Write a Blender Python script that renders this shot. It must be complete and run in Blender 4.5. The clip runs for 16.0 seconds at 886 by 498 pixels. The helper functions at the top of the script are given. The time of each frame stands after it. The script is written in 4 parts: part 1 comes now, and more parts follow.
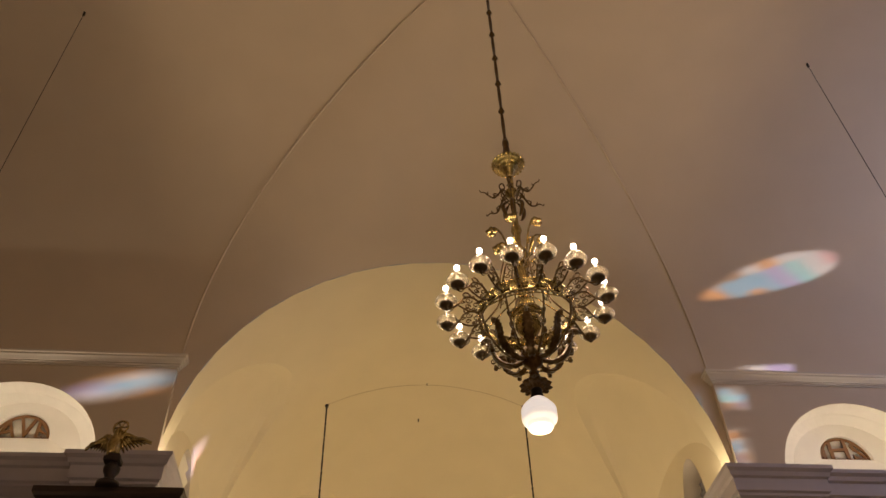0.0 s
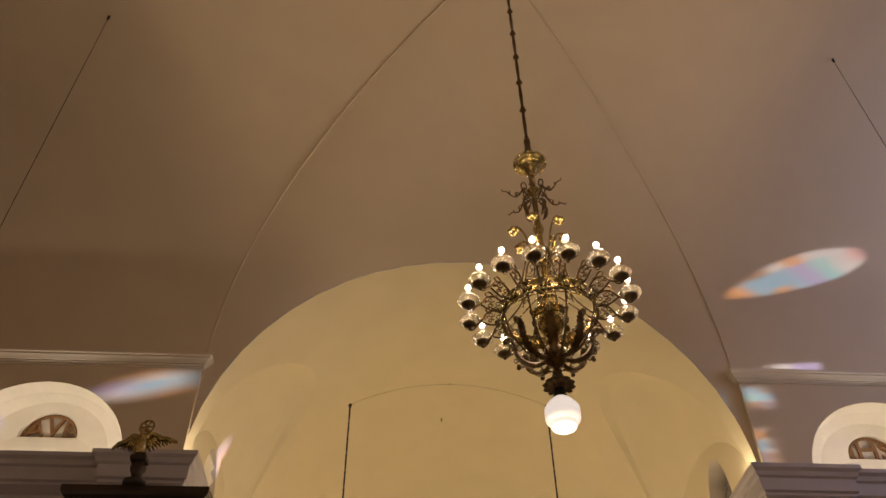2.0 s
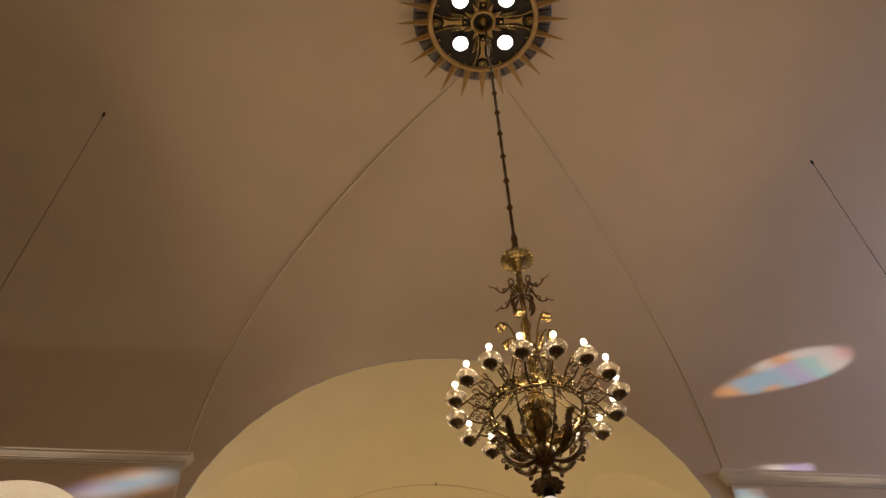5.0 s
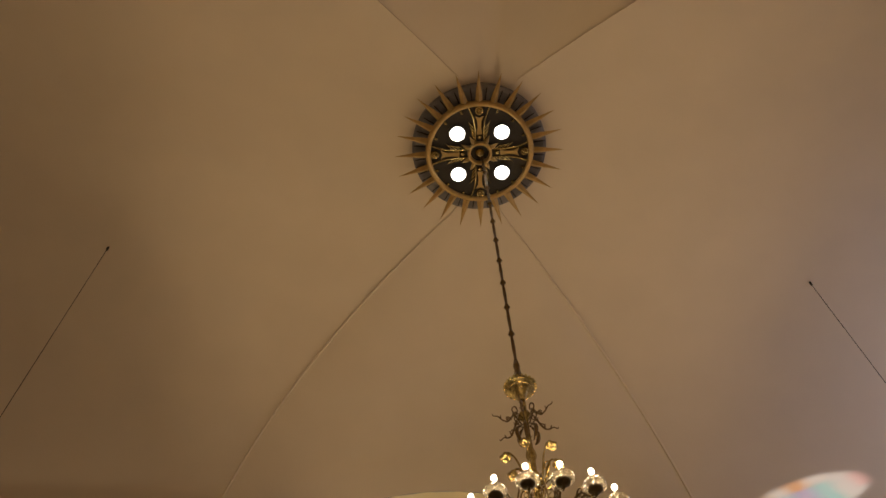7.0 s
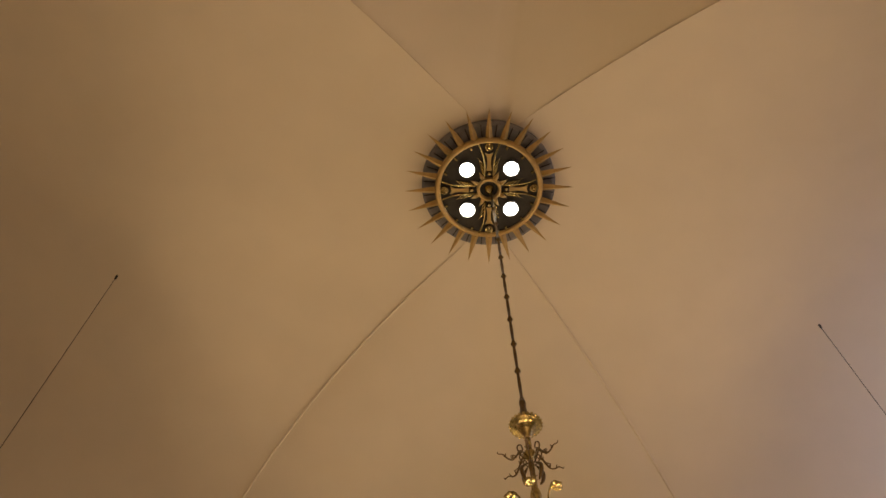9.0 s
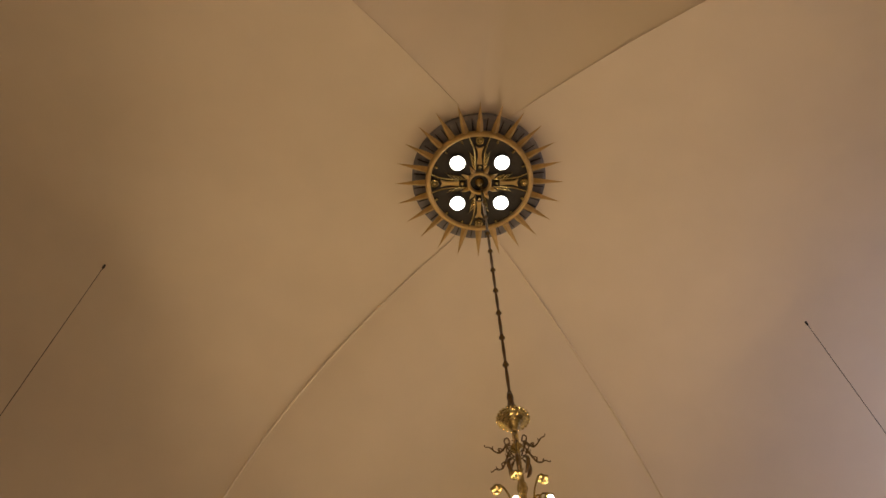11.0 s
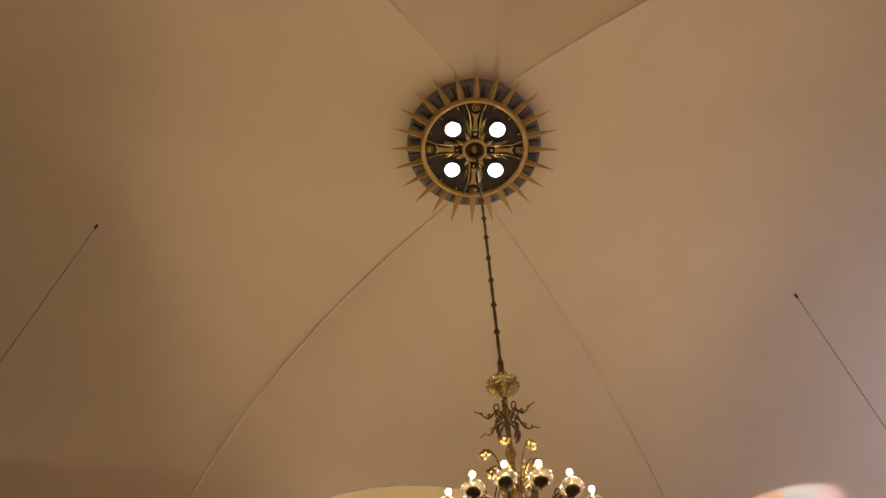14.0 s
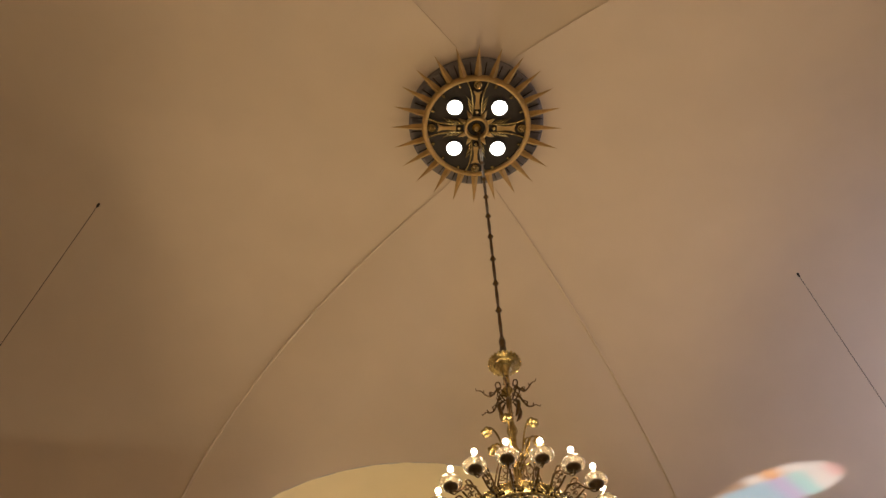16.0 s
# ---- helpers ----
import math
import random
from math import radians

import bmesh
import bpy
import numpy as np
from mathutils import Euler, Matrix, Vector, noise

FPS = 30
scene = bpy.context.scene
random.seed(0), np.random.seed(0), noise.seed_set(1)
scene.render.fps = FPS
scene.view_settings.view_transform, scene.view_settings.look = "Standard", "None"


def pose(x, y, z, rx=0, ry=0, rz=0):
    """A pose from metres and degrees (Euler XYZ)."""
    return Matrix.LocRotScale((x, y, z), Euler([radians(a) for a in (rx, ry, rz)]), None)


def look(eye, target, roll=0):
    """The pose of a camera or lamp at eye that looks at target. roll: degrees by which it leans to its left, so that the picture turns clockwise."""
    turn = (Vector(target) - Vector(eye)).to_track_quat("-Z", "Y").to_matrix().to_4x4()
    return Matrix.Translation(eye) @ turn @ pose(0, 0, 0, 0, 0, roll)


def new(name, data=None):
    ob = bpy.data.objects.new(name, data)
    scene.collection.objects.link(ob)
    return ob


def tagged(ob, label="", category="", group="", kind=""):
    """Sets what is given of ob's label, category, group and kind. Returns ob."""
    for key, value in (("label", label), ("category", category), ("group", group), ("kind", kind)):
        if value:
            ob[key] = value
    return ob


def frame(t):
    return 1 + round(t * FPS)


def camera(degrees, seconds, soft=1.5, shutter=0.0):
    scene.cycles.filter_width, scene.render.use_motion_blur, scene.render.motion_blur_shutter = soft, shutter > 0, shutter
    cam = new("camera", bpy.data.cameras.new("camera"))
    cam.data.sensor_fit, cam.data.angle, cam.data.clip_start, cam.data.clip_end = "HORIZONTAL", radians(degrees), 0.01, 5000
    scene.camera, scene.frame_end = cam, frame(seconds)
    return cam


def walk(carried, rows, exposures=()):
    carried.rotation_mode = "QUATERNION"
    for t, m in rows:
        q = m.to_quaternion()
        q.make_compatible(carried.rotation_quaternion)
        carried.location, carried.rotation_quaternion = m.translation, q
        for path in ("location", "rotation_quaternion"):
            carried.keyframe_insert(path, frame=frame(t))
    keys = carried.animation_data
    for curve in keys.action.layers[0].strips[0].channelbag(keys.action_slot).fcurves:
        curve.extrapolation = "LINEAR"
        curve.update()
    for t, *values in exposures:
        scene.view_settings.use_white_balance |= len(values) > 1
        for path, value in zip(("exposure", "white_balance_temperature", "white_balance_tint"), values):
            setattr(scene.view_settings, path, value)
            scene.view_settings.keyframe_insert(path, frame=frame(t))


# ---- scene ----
cam = camera(56.0, 16.0)
EYE = (-1.057, -4.295, 1.6)
TURN = -4.84

# seconds, pitch, yaw, roll
VIEW = [
    (0, 44.41, -1.42, -2.08),
    (0.5, 44.46, -1.15, -1.72),
    (1, 44.51, -0.27, -1.15),
    (1.5, 44.28, 0.53, -1.11),
    (2, 44.41, 0.70, -0.93),
    (2.5, 44.72, 0.62, -0.74),
    (3, 44.83, 0.65, -0.80),
    (3.2, 44.95, 0.72, -0.85),
    (5.3, 51.72, -1.13, -1.92),
    (5.5, 52.19, -1.28, -2.28),
    (6, 55.24, -2.44, -3.18),
    (6.5, 57.22, -2.52, -3.24),
    (7, 59.70, -1.33, -3.04),
    (7.5, 60.93, -0.81, -2.20),
    (8, 62.13, -0.51, -1.48),
    (8.2, 62.14, -0.53, -1.27),
    (10.3, 61.96, -0.34, -1.05),
    (10.5, 61.73, -0.90, -1.23),
    (11, 61.64, -1.89, -1.77),
    (11.5, 61.50, -2.14, -1.37),
    (12, 60.61, -2.39, -1.33),
    (12.5, 60.38, -2.65, -1.42),
    (13, 59.71, -2.80, -1.41),
    (13.5, 59.44, -2.88, -1.62),
    (14, 59.32, -2.68, -1.37),
    (14.5, 59.44, -2.56, -1.40),
    (15, 58.93, -2.65, -1.39),
    (15.5, 58.42, -2.59, -1.15),
    (16, 57.86, -2.37, -1.10),
]
walk(cam, [(t, pose(*EYE, 90 + p, 0, w + TURN) @ pose(0, 0, 0, 0, 0, r)) for t, p, w, r in VIEW],
     exposures=[(0, 0.08, 6550, 11), (3.2, 0.08, 6550, 11), (5.5, -0.03, 6700, 10), (6.0, 0.02, 6850, 9), (7.0, 0.17, 6900, 6), (7.5, 0.4, 6880, 5), (8.0, 0.66, 6900, 5), (11, 0.59, 6780, 7), (16, 0.58, 6720, 8)])

# ---- light ----
SUN_WAY = Vector((-1, 0.36, -0.09)).normalized()
WARM = (1.0, 0.72, 0.43)


def make_world():
    w = bpy.data.worlds.new("sky")
    scene.world = w
    w.use_nodes = True
    nt = w.node_tree
    sky = nt.nodes.new("ShaderNodeTexSky")
    sky.sky_type = "NISHITA"
    sky.sun_disc = False
    sky.sun_elevation = math.asin(-SUN_WAY.z)
    sky.sun_rotation = math.atan2(-SUN_WAY.x, -SUN_WAY.y)
    nt.links.new(sky.outputs[0], nt.nodes["Background"].inputs[0])
    nt.nodes["Background"].inputs[1].default_value = 0.15


def lamp(name, kind, m, energy, color, **kw):
    d = bpy.data.lights.new(name, kind)
    d.energy, d.color = energy, color
    for k in kw:
        if k == "radius":
            d.shadow_soft_size = kw[k]
        elif k == "size":
            d.shape, d.size, d.size_y = "RECTANGLE", kw[k][0], kw[k][1]
        elif k == "cone":
            d.spot_size, d.spot_blend = radians(kw[k]), 1.0
        elif k == "angle":
            d.angle = radians(kw[k])
    o = new(name, d)
    o.matrix_world = m
    return o


make_world()
lamp("sun", "SUN", look((30, -10, 12), Vector((30, -10, 12)) + SUN_WAY), 8.2, (0.95, 0.95, 0.97), angle=0.75)
# lamps of the chandelier, lamps hanging in the transepts
for i in range(8):
    a = 2 * math.pi * i / 8
    lamp("chandelier_lamp", "POINT", pose(-0.03 + 0.55 * math.cos(a), 0.55 * math.sin(a), 5.78), 5.8, WARM, radius=0.06)
lamp("globe_lamp", "POINT", pose(-0.03, 0, 4.2), 10, WARM, radius=0.12)
for x in (-4.95, 4.9):
    lamp("transept_lamp", "POINT", pose(x, 1.72, 4.6), 9, WARM, radius=0.3)
# unseen fill light added in the nave to brighten the vaults and front walls
lamp("nave_lamp", "POINT", pose(0, -8.5, 5.0), 100, WARM, radius=0.3)
# cove lamps on the ledges of the choir and in the niches
for s in (-1, 1):
    lamp("cove_lamp", "AREA", pose(s * 3.22 - 0.05, 4.66, 6.64, 180, -s * 10, 0), 3.5, (1.0, 0.80, 0.50), size=(0.12, 0.25))
    lamp("niche_lamp", "AREA", pose(s * 5.2, 4.56, 6.64, 180, 0, 0), 7.5, (1.0, 0.84, 0.60), size=(1.5, 0.06))
    lamp("niche_floodlight", "SPOT", look((s * 5.2, 4.52, 6.66), (s * 0.3, -0.6, 11.5)), 212, WARM, radius=0.07, cone=71)
    lamp("choir_lamp", "POINT", pose(s * 1.65 - 0.1, 7.6, 4.8), 120, (1.0, 0.76, 0.45), radius=0.2)
# area lamp inside the end wall, standing in for daylight of the stained windows
lamp("window_light", "AREA", look((8.75, 1.3, 8.5), (3.8, 4.4, 8.8)), 68, (0.70, 0.72, 1.0), size=(3.0, 2.2))


# ---- materials ----
def material(name, color, rough=0.6, metal=0.0, vary=0.08, scale=3.0, bump=0.0, bump_scale=60.0, stain=None):
    m = bpy.data.materials.new(name)
    m.use_nodes = True
    nt = m.node_tree
    b = nt.nodes["Principled BSDF"]
    b.inputs["Roughness"].default_value, b.inputs["Metallic"].default_value = rough, metal
    tc = nt.nodes.new("ShaderNodeTexCoord")
    n1 = nt.nodes.new("ShaderNodeTexNoise")
    n1.inputs["Scale"].default_value, n1.inputs["Detail"].default_value = scale, 6
    n2 = nt.nodes.new("ShaderNodeTexNoise")
    n2.inputs["Scale"].default_value, n2.inputs["Detail"].default_value = scale * 0.15, 3
    add = nt.nodes.new("ShaderNodeMath")
    add.operation = "ADD"
    ramp = nt.nodes.new("ShaderNodeMapRange")
    ramp.inputs[1].default_value, ramp.inputs[2].default_value = 0.6, 1.4
    mix = nt.nodes.new("ShaderNodeMix")
    mix.data_type = "RGBA"
    dark = stain or tuple(c * (1 - 2 * vary) for c in color)
    mix.inputs[6].default_value = (*dark, 1)
    mix.inputs[7].default_value = (*(min(1, c * (1 + vary)) for c in color), 1)
    for n in (n1, n2):
        nt.links.new(tc.outputs["Object"], n.inputs["Vector"])
    nt.links.new(n1.outputs[0], add.inputs[0])
    nt.links.new(n2.outputs[0], add.inputs[1])
    nt.links.new(add.outputs[0], ramp.inputs[0])
    nt.links.new(ramp.outputs[0], mix.inputs[0])
    nt.links.new(mix.outputs[2], b.inputs["Base Color"])
    if bump:
        n3 = nt.nodes.new("ShaderNodeTexNoise")
        n3.inputs["Scale"].default_value, n3.inputs["Detail"].default_value = bump_scale, 5
        bp = nt.nodes.new("ShaderNodeBump")
        bp.inputs["Strength"].default_value, bp.inputs["Distance"].default_value = bump, 0.01
        nt.links.new(tc.outputs["Object"], n3.inputs["Vector"])
        nt.links.new(n3.outputs[0], bp.inputs["Height"])
        nt.links.new(bp.outputs[0], b.inputs["Normal"])
    return m


def glowing(name, color, strength, base=(0.8, 0.8, 0.8)):
    m = bpy.data.materials.new(name)
    m.use_nodes = True
    b = m.node_tree.nodes["Principled BSDF"]
    b.inputs["Base Color"].default_value = (*base, 1)
    b.inputs["Emission Color"].default_value = (*color, 1)
    b.inputs["Emission Strength"].default_value = strength
    return m


def tinted_glass(name, color, body=0.12):
    """A coloured pane: lets tinted light through, and scatters a little of it."""
    m = bpy.data.materials.new(name)
    m.use_nodes = True
    nt = m.node_tree
    nt.nodes.remove(nt.nodes["Principled BSDF"])
    tr = nt.nodes.new("ShaderNodeBsdfTransparent")
    tl = nt.nodes.new("ShaderNodeBsdfTranslucent")
    mx = nt.nodes.new("ShaderNodeMixShader")
    tr.inputs[0].default_value = tl.inputs[0].default_value = (*color, 1)
    mx.inputs[0].default_value = body
    nt.links.new(tr.outputs[0], mx.inputs[1])
    nt.links.new(tl.outputs[0], mx.inputs[2])
    nt.links.new(mx.outputs[0], nt.nodes["Material Output"].inputs[0])
    return m


PLASTER = material("vault_plaster", (0.70, 0.60, 0.49), 0.75, vary=0.03, scale=1.6, bump=0.12, bump_scale=25)
CREAM = material("choir_plaster", (0.73, 0.65, 0.48), 0.75, vary=0.03, scale=1.6, bump=0.12, bump_scale=25)
WHITE = material("white_plaster", (0.76, 0.70, 0.63), 0.7, vary=0.04, scale=4, bump=0.1)
PAINT = material("ledge_paint", (0.48, 0.45, 0.52), 0.55, vary=0.05, scale=5, bump=0.1)
BRASS = material("aged_brass", (0.55, 0.45, 0.21), 0.27, 1.0, vary=0.25, scale=30, bump=0.2, bump_scale=80, stain=(0.17, 0.115, 0.045))
BRONZE = material("dark_bronze", (0.15, 0.095, 0.045), 0.36, 0.9, vary=0.3, scale=40, bump=0.3, bump_scale=90)
GILT = material("dull_gilding", (0.50, 0.34, 0.14), 0.45, 0.5, vary=0.15, scale=12, bump=0.2)
DARK_CUP = material("browned_bronze", (0.11, 0.075, 0.04), 0.45, 0.6, vary=0.25, scale=40)
IRON = material("blackened_iron", (0.035, 0.03, 0.028), 0.55, 0.4, vary=0.2, scale=20, bump=0.2)
GREY = material("grey_backplate", (0.20, 0.19, 0.21), 0.6, 0.2, vary=0.25, scale=6)
WOOD = material("dark_walnut", (0.026, 0.013, 0.011), 0.5, vary=0.3, scale=6, bump=0.2)
LETTER = material("amber_wood", (0.22, 0.10, 0.03), 0.5, vary=0.2, scale=15)
STONE = material("floor_stone", (0.28, 0.24, 0.20), 0.45, vary=0.15, scale=2)
OPAL = glowing("lit_opal_glass", (1.0, 0.89, 0.82), 0.62)
BULB = glowing("lit_bulb", (1.0, 0.84, 0.66), 16.0)
SPOT = glowing("lit_spot", (1.0, 0.95, 0.88), 6.0)


def clear_glass():
    """Thin clear glass with a faint milky body and a glossy skin that grows towards the edge."""
    m = bpy.data.materials.new("clear_lamp_glass")
    m.use_nodes = True
    nt = m.node_tree
    nt.nodes.remove(nt.nodes["Principled BSDF"])
    tr, tl, gl, lw, m1, m2 = (nt.nodes.new("ShaderNode" + k) for k in ("BsdfTransparent", "BsdfTranslucent", "BsdfGlossy", "LayerWeight", "MixShader", "MixShader"))
    tr.inputs[0].default_value = (0.95, 0.93, 0.88, 1)
    tl.inputs[0].default_value = (0.90, 0.84, 0.72, 1)
    gl.inputs["Roughness"].default_value = 0.12
    lw.inputs[0].default_value = 0.35
    m1.inputs[0].default_value = 0.24
    for a, b in ((tr.outputs[0], m1.inputs[1]), (tl.outputs[0], m1.inputs[2]), (lw.outputs["Facing"], m2.inputs[0]), (m1.outputs[0], m2.inputs[1]), (gl.outputs[0], m2.inputs[2]), (m2.outputs[0], nt.nodes["Material Output"].inputs[0])):
        nt.links.new(a, b)
    return m


GLASS = clear_glass()


# ---- mesh helpers ----
def mesh_object(name, verts, faces, mat, smooth=False, parent=None, label="", crisp=0):
    me = bpy.data.meshes.new(name)
    me.from_pydata([tuple(v) for v in verts], [], faces)
    me.materials.append(mat)
    if smooth:
        me.polygons.foreach_set("use_smooth", [True] * len(me.polygons))
        if crisp:
            me.set_sharp_from_angle(angle=radians(crisp))
    o = new(name, me)
    if parent:
        o.parent = parent
    if label:
        o["label"] = label
    return o


def part(name, bm, mat, parent=None, label="", smooth=True, at=None):
    me = bpy.data.meshes.new(name)
    bmesh.ops.recalc_face_normals(bm, faces=bm.faces)
    bm.to_mesh(me)
    bm.free()
    me.materials.append(mat)
    if smooth:
        me.polygons.foreach_set("use_smooth", [True] * len(me.polygons))
    o = new(name, me)
    if parent:
        o.parent = parent
    if at is not None:
        o.matrix_local = at
    if label:
        o["label"] = label
    return o


def empty(name, m=Matrix()):
    o = new(name)
    o.matrix_world = m
    return o


def grid_faces(rows, cols, close=False, base=0):
    f = []
    for i in range(rows - 1):
        for j in range(cols if close else cols - 1):
            k = (j + 1) % cols
            f.append((base + i * cols + j, base + i * cols + k, base + (i + 1) * cols + k, base + (i + 1) * cols + j))
    return f


def tube(bm, pts, r, sides=6):
    """A round bar along pts; r is one radius or one for each point."""
    pts = [Vector(p) for p in pts]
    rings, up = [], None
    for i, p in enumerate(pts):
        d = (pts[min(i + 1, len(pts) - 1)] - pts[max(i - 1, 0)]).normalized()
        if up is None:
            up = d.orthogonal().normalized()
        up = (up - d * up.dot(d)).normalized()
        w = d.cross(up)
        rr = r[i] if isinstance(r, (list, tuple)) else r
        rings.append([bm.verts.new(p + rr * (math.cos(a) * up + math.sin(a) * w)) for a in (2 * math.pi * k / sides for k in range(sides))])
    for a, b in zip(rings, rings[1:]):
        for k in range(sides):
            bm.faces.new((a[k], a[(k + 1) % sides], b[(k + 1) % sides], b[k]))
    bm.faces.new(rings[0][::-1])
    bm.faces.new(rings[-1])


def lathe(bm, prof, sides=24, wave=0, depth=0.0, at=(0, 0, 0)):
    """Turns (radius, z) pairs about the upright axis; wave scallops the rim."""
    at = Vector(at)
    rings = []
    for r, z in prof:
        ring = []
        for k in range(sides):
            a = 2 * math.pi * k / sides
            q = r * (1 + depth * math.cos(wave * a)) if wave else r
            ring.append(bm.verts.new(at + Vector((q * math.cos(a), q * math.sin(a), z))))
        rings.append(ring)
    for a, b in zip(rings, rings[1:]):
        for k in range(sides):
            bm.faces.new((a[k], a[(k + 1) % sides], b[(k + 1) % sides], b[k]))
    bm.faces.new(rings[0][::-1])
    bm.faces.new(rings[-1])


def box(bm, lo, hi, bevel=0.0):
    g = bmesh.ops.create_cube(bm, size=1.0)
    c, d = (Vector(lo) + Vector(hi)) / 2, Vector(hi) - Vector(lo)
    for v in g["verts"]:
        v.co = Vector((v.co.x * d.x, v.co.y * d.y, v.co.z * d.z)) + c
    if bevel:
        es = list({e for v in g["verts"] for e in v.link_edges})
        bmesh.ops.bevel(bm, geom=es, offset=bevel, segments=2, affect="EDGES", profile=0.7)


def sweep(path, prof):
    """A moulding along a plan path; prof holds (out, z), out to the right of the way."""
    P = [Vector(p) for p in path]
    bm = bmesh.new()
    rings = []
    for i, p in enumerate(P):
        d0 = (P[i] - P[i - 1]).normalized() if i else (P[1] - P[0]).normalized()
        d1 = (P[i + 1] - P[i]).normalized() if i < len(P) - 1 else d0
        n0, n1 = Vector((d0.y, -d0.x)), Vector((d1.y, -d1.x))
        m = (n0 + n1) / max(0.3, 1 + n0.dot(n1))
        rings.append([bm.verts.new((p.x + m.x * o, p.y + m.y * o, z)) for o, z in prof])
    for a, b in zip(rings, rings[1:]):
        for k in range(len(prof)):
            bm.faces.new((a[k], a[(k + 1) % len(prof)], b[(k + 1) % len(prof)], b[k]))
    bm.faces.new(rings[0][::-1])
    bm.faces.new(rings[-1])
    return bm


def spline(pts, n=8):
    """A smooth line through pts (Catmull-Rom)."""
    P = [Vector(p) for p in pts]
    P = [2 * P[0] - P[1]] + P + [2 * P[-1] - P[-2]]
    out = []
    for i in range(1, len(P) - 2):
        for k in range(n):
            t = k / n
            a, b, c, d = P[i - 1], P[i], P[i + 1], P[i + 2]
            out.append(0.5 * (2 * b + (c - a) * t + (2 * a - 5 * b + 4 * c - d) * t * t + (3 * b - a - 3 * c + d) * t ** 3))
    return out + [P[-2]]


# ---- the vaults ----
HW, HD, HB = 3.474, 4.52, 4.45      # half width of nave and choir, half depth of the transepts, front and back
Z0, RISE = 8.12, 3.45                # springing and rise of the crossing vault
ARCH_R, ARCH_Z = 3.455, 6.545          # choir arch
ARCH_X = -0.075
END_X, END_Y = 9.0, -14.0
DOME_Y = 8.1
CHAIN_Y = 7.6


# foot of each groin, and how far it swings off the straight diagonal
GROINS = {(-1, False): ((-3.5, 4.51), lambda r: -0.07 * (1 - r) ** 1.5),
          (1, False): ((3.42, 4.51), lambda r: 0.052 * (1 - r) ** 1.1),
          (-1, True): ((-3.474, -4.45), lambda r: (0.085 - 0.16 * r) * (1 - r ** 8)),
          (1, True): ((3.474, -4.45), lambda r: (-0.085 + 0.16 * r) * (1 - r ** 8))}


def groin(side, back):
    """A quarter ellipse over a diagonal of the crossing, from its foot up to the crown."""
    foot, swing = GROINS[side, back]
    mid = Vector((-0.04, 0.0))
    way = Vector(foot) - mid
    across = Vector((-way.y, way.x))
    line = []
    for i in range(49):
        a = math.pi / 2 * i / 48
        r, k = math.cos(a), min(1.0, math.cos(a) / 0.16)
        p = mid + way * r + across * swing(r) * k * k * (3 - 2 * k)
        line.append(Vector((p.x, p.y, Z0 + RISE * math.sin(a))))
    return line


CREASE = {key: groin(*key) for key in GROINS}


def crossing_vault():
    V, F = [], []
    for su in (-1, 1):
        # transept barrel, from the creases out to the end wall
        line = CREASE[su, False] + CREASE[su, True][-2::-1]
        base = len(V)
        cols = 9
        for p in line:
            V.extend(p.lerp(Vector((su * (END_X + 0.3), p.y, p.z)), j / (cols - 1)) for j in range(cols))
        F += grid_faces(len(line), cols, base=base)
    # web that falls from the crossing to the choir arch
    line = CREASE[-1, False] + CREASE[1, False][-2::-1]
    base, cols = len(V), 25
    low = math.asin((Z0 - ARCH_Z) / ARCH_R)
    for i, p in enumerate(line):
        b = math.pi - low - (math.pi - 2 * low) * i / (len(line) - 1)
        q = Vector((ARCH_X + ARCH_R * math.cos(b), HD, ARCH_Z + ARCH_R * math.sin(b)))
        wc = (p.y / HD) ** 2
        for j in range(cols):
            k = j / (cols - 1)
            y = p.y + (q.y - p.y) * k
            f = (1 - wc) * ((y / HD) ** 2 - wc * (1 - k) ** 2) + wc * k
            V.append(Vector((p.x + (q.x - p.x) * k, y, p.z + (q.z - p.z) * f)))
    F += grid_faces(len(line), cols, base=base)
    # nave barrel behind
    line = CREASE[-1, True] + CREASE[1, True][-2::-1]
    base, cols = len(V), 9
    for p in line:
        V.extend(p.lerp(Vector((p.x, END_Y - 0.3, p.z)), j / (cols - 1)) for j in range(cols))
    F += grid_faces(len(line), cols, base=base)
    o = mesh_object("ceiling", V, F, PLASTER, smooth=True)
    tagged(o, "cream plastered groin vault over the crossing", "ceiling", kind="structure")
    for key, line in CREASE.items():
        bm = bmesh.new()
        pts = [p + Vector((-0.004 * key[0], 0, -0.006)) for p in line[:-2]]
        wide = 0.007 if key[1] else 0.018
        tube(bm, pts, [wide * min(1.0, 0.5 + 1.5 * (1 - i / (len(pts) - 1))) for i in range(len(pts))], 8)
        tagged(part("groin_rib", bm, PLASTER), "thin raised plaster ridge on a vault groin", "rib", kind="structure")


def choir_lunette(y):
    d = (y - 6.4) / 1.66
    return 6.7 + 2.5 * math.sqrt(max(0.0, 1 - d * d)) if abs(d) < 1 else 0.0


def dome_lunette(a):
    d = (abs(a) - radians(46)) / radians(30)
    return 6.7 + 2.4 * math.sqrt(max(0.0, 1 - d * d)) if abs(d) < 1 else 0.0


def wall_top(top):
    return max(ARCH_Z, ARCH_Z + 0.5 * (top - ARCH_Z))


def split_radius(top):
    """Distance from the axis at which a lunette of that height cuts the round vault."""
    return math.sqrt(max(0, ARCH_R ** 2 - (top - ARCH_Z) ** 2)) if top > ARCH_Z else ARCH_R


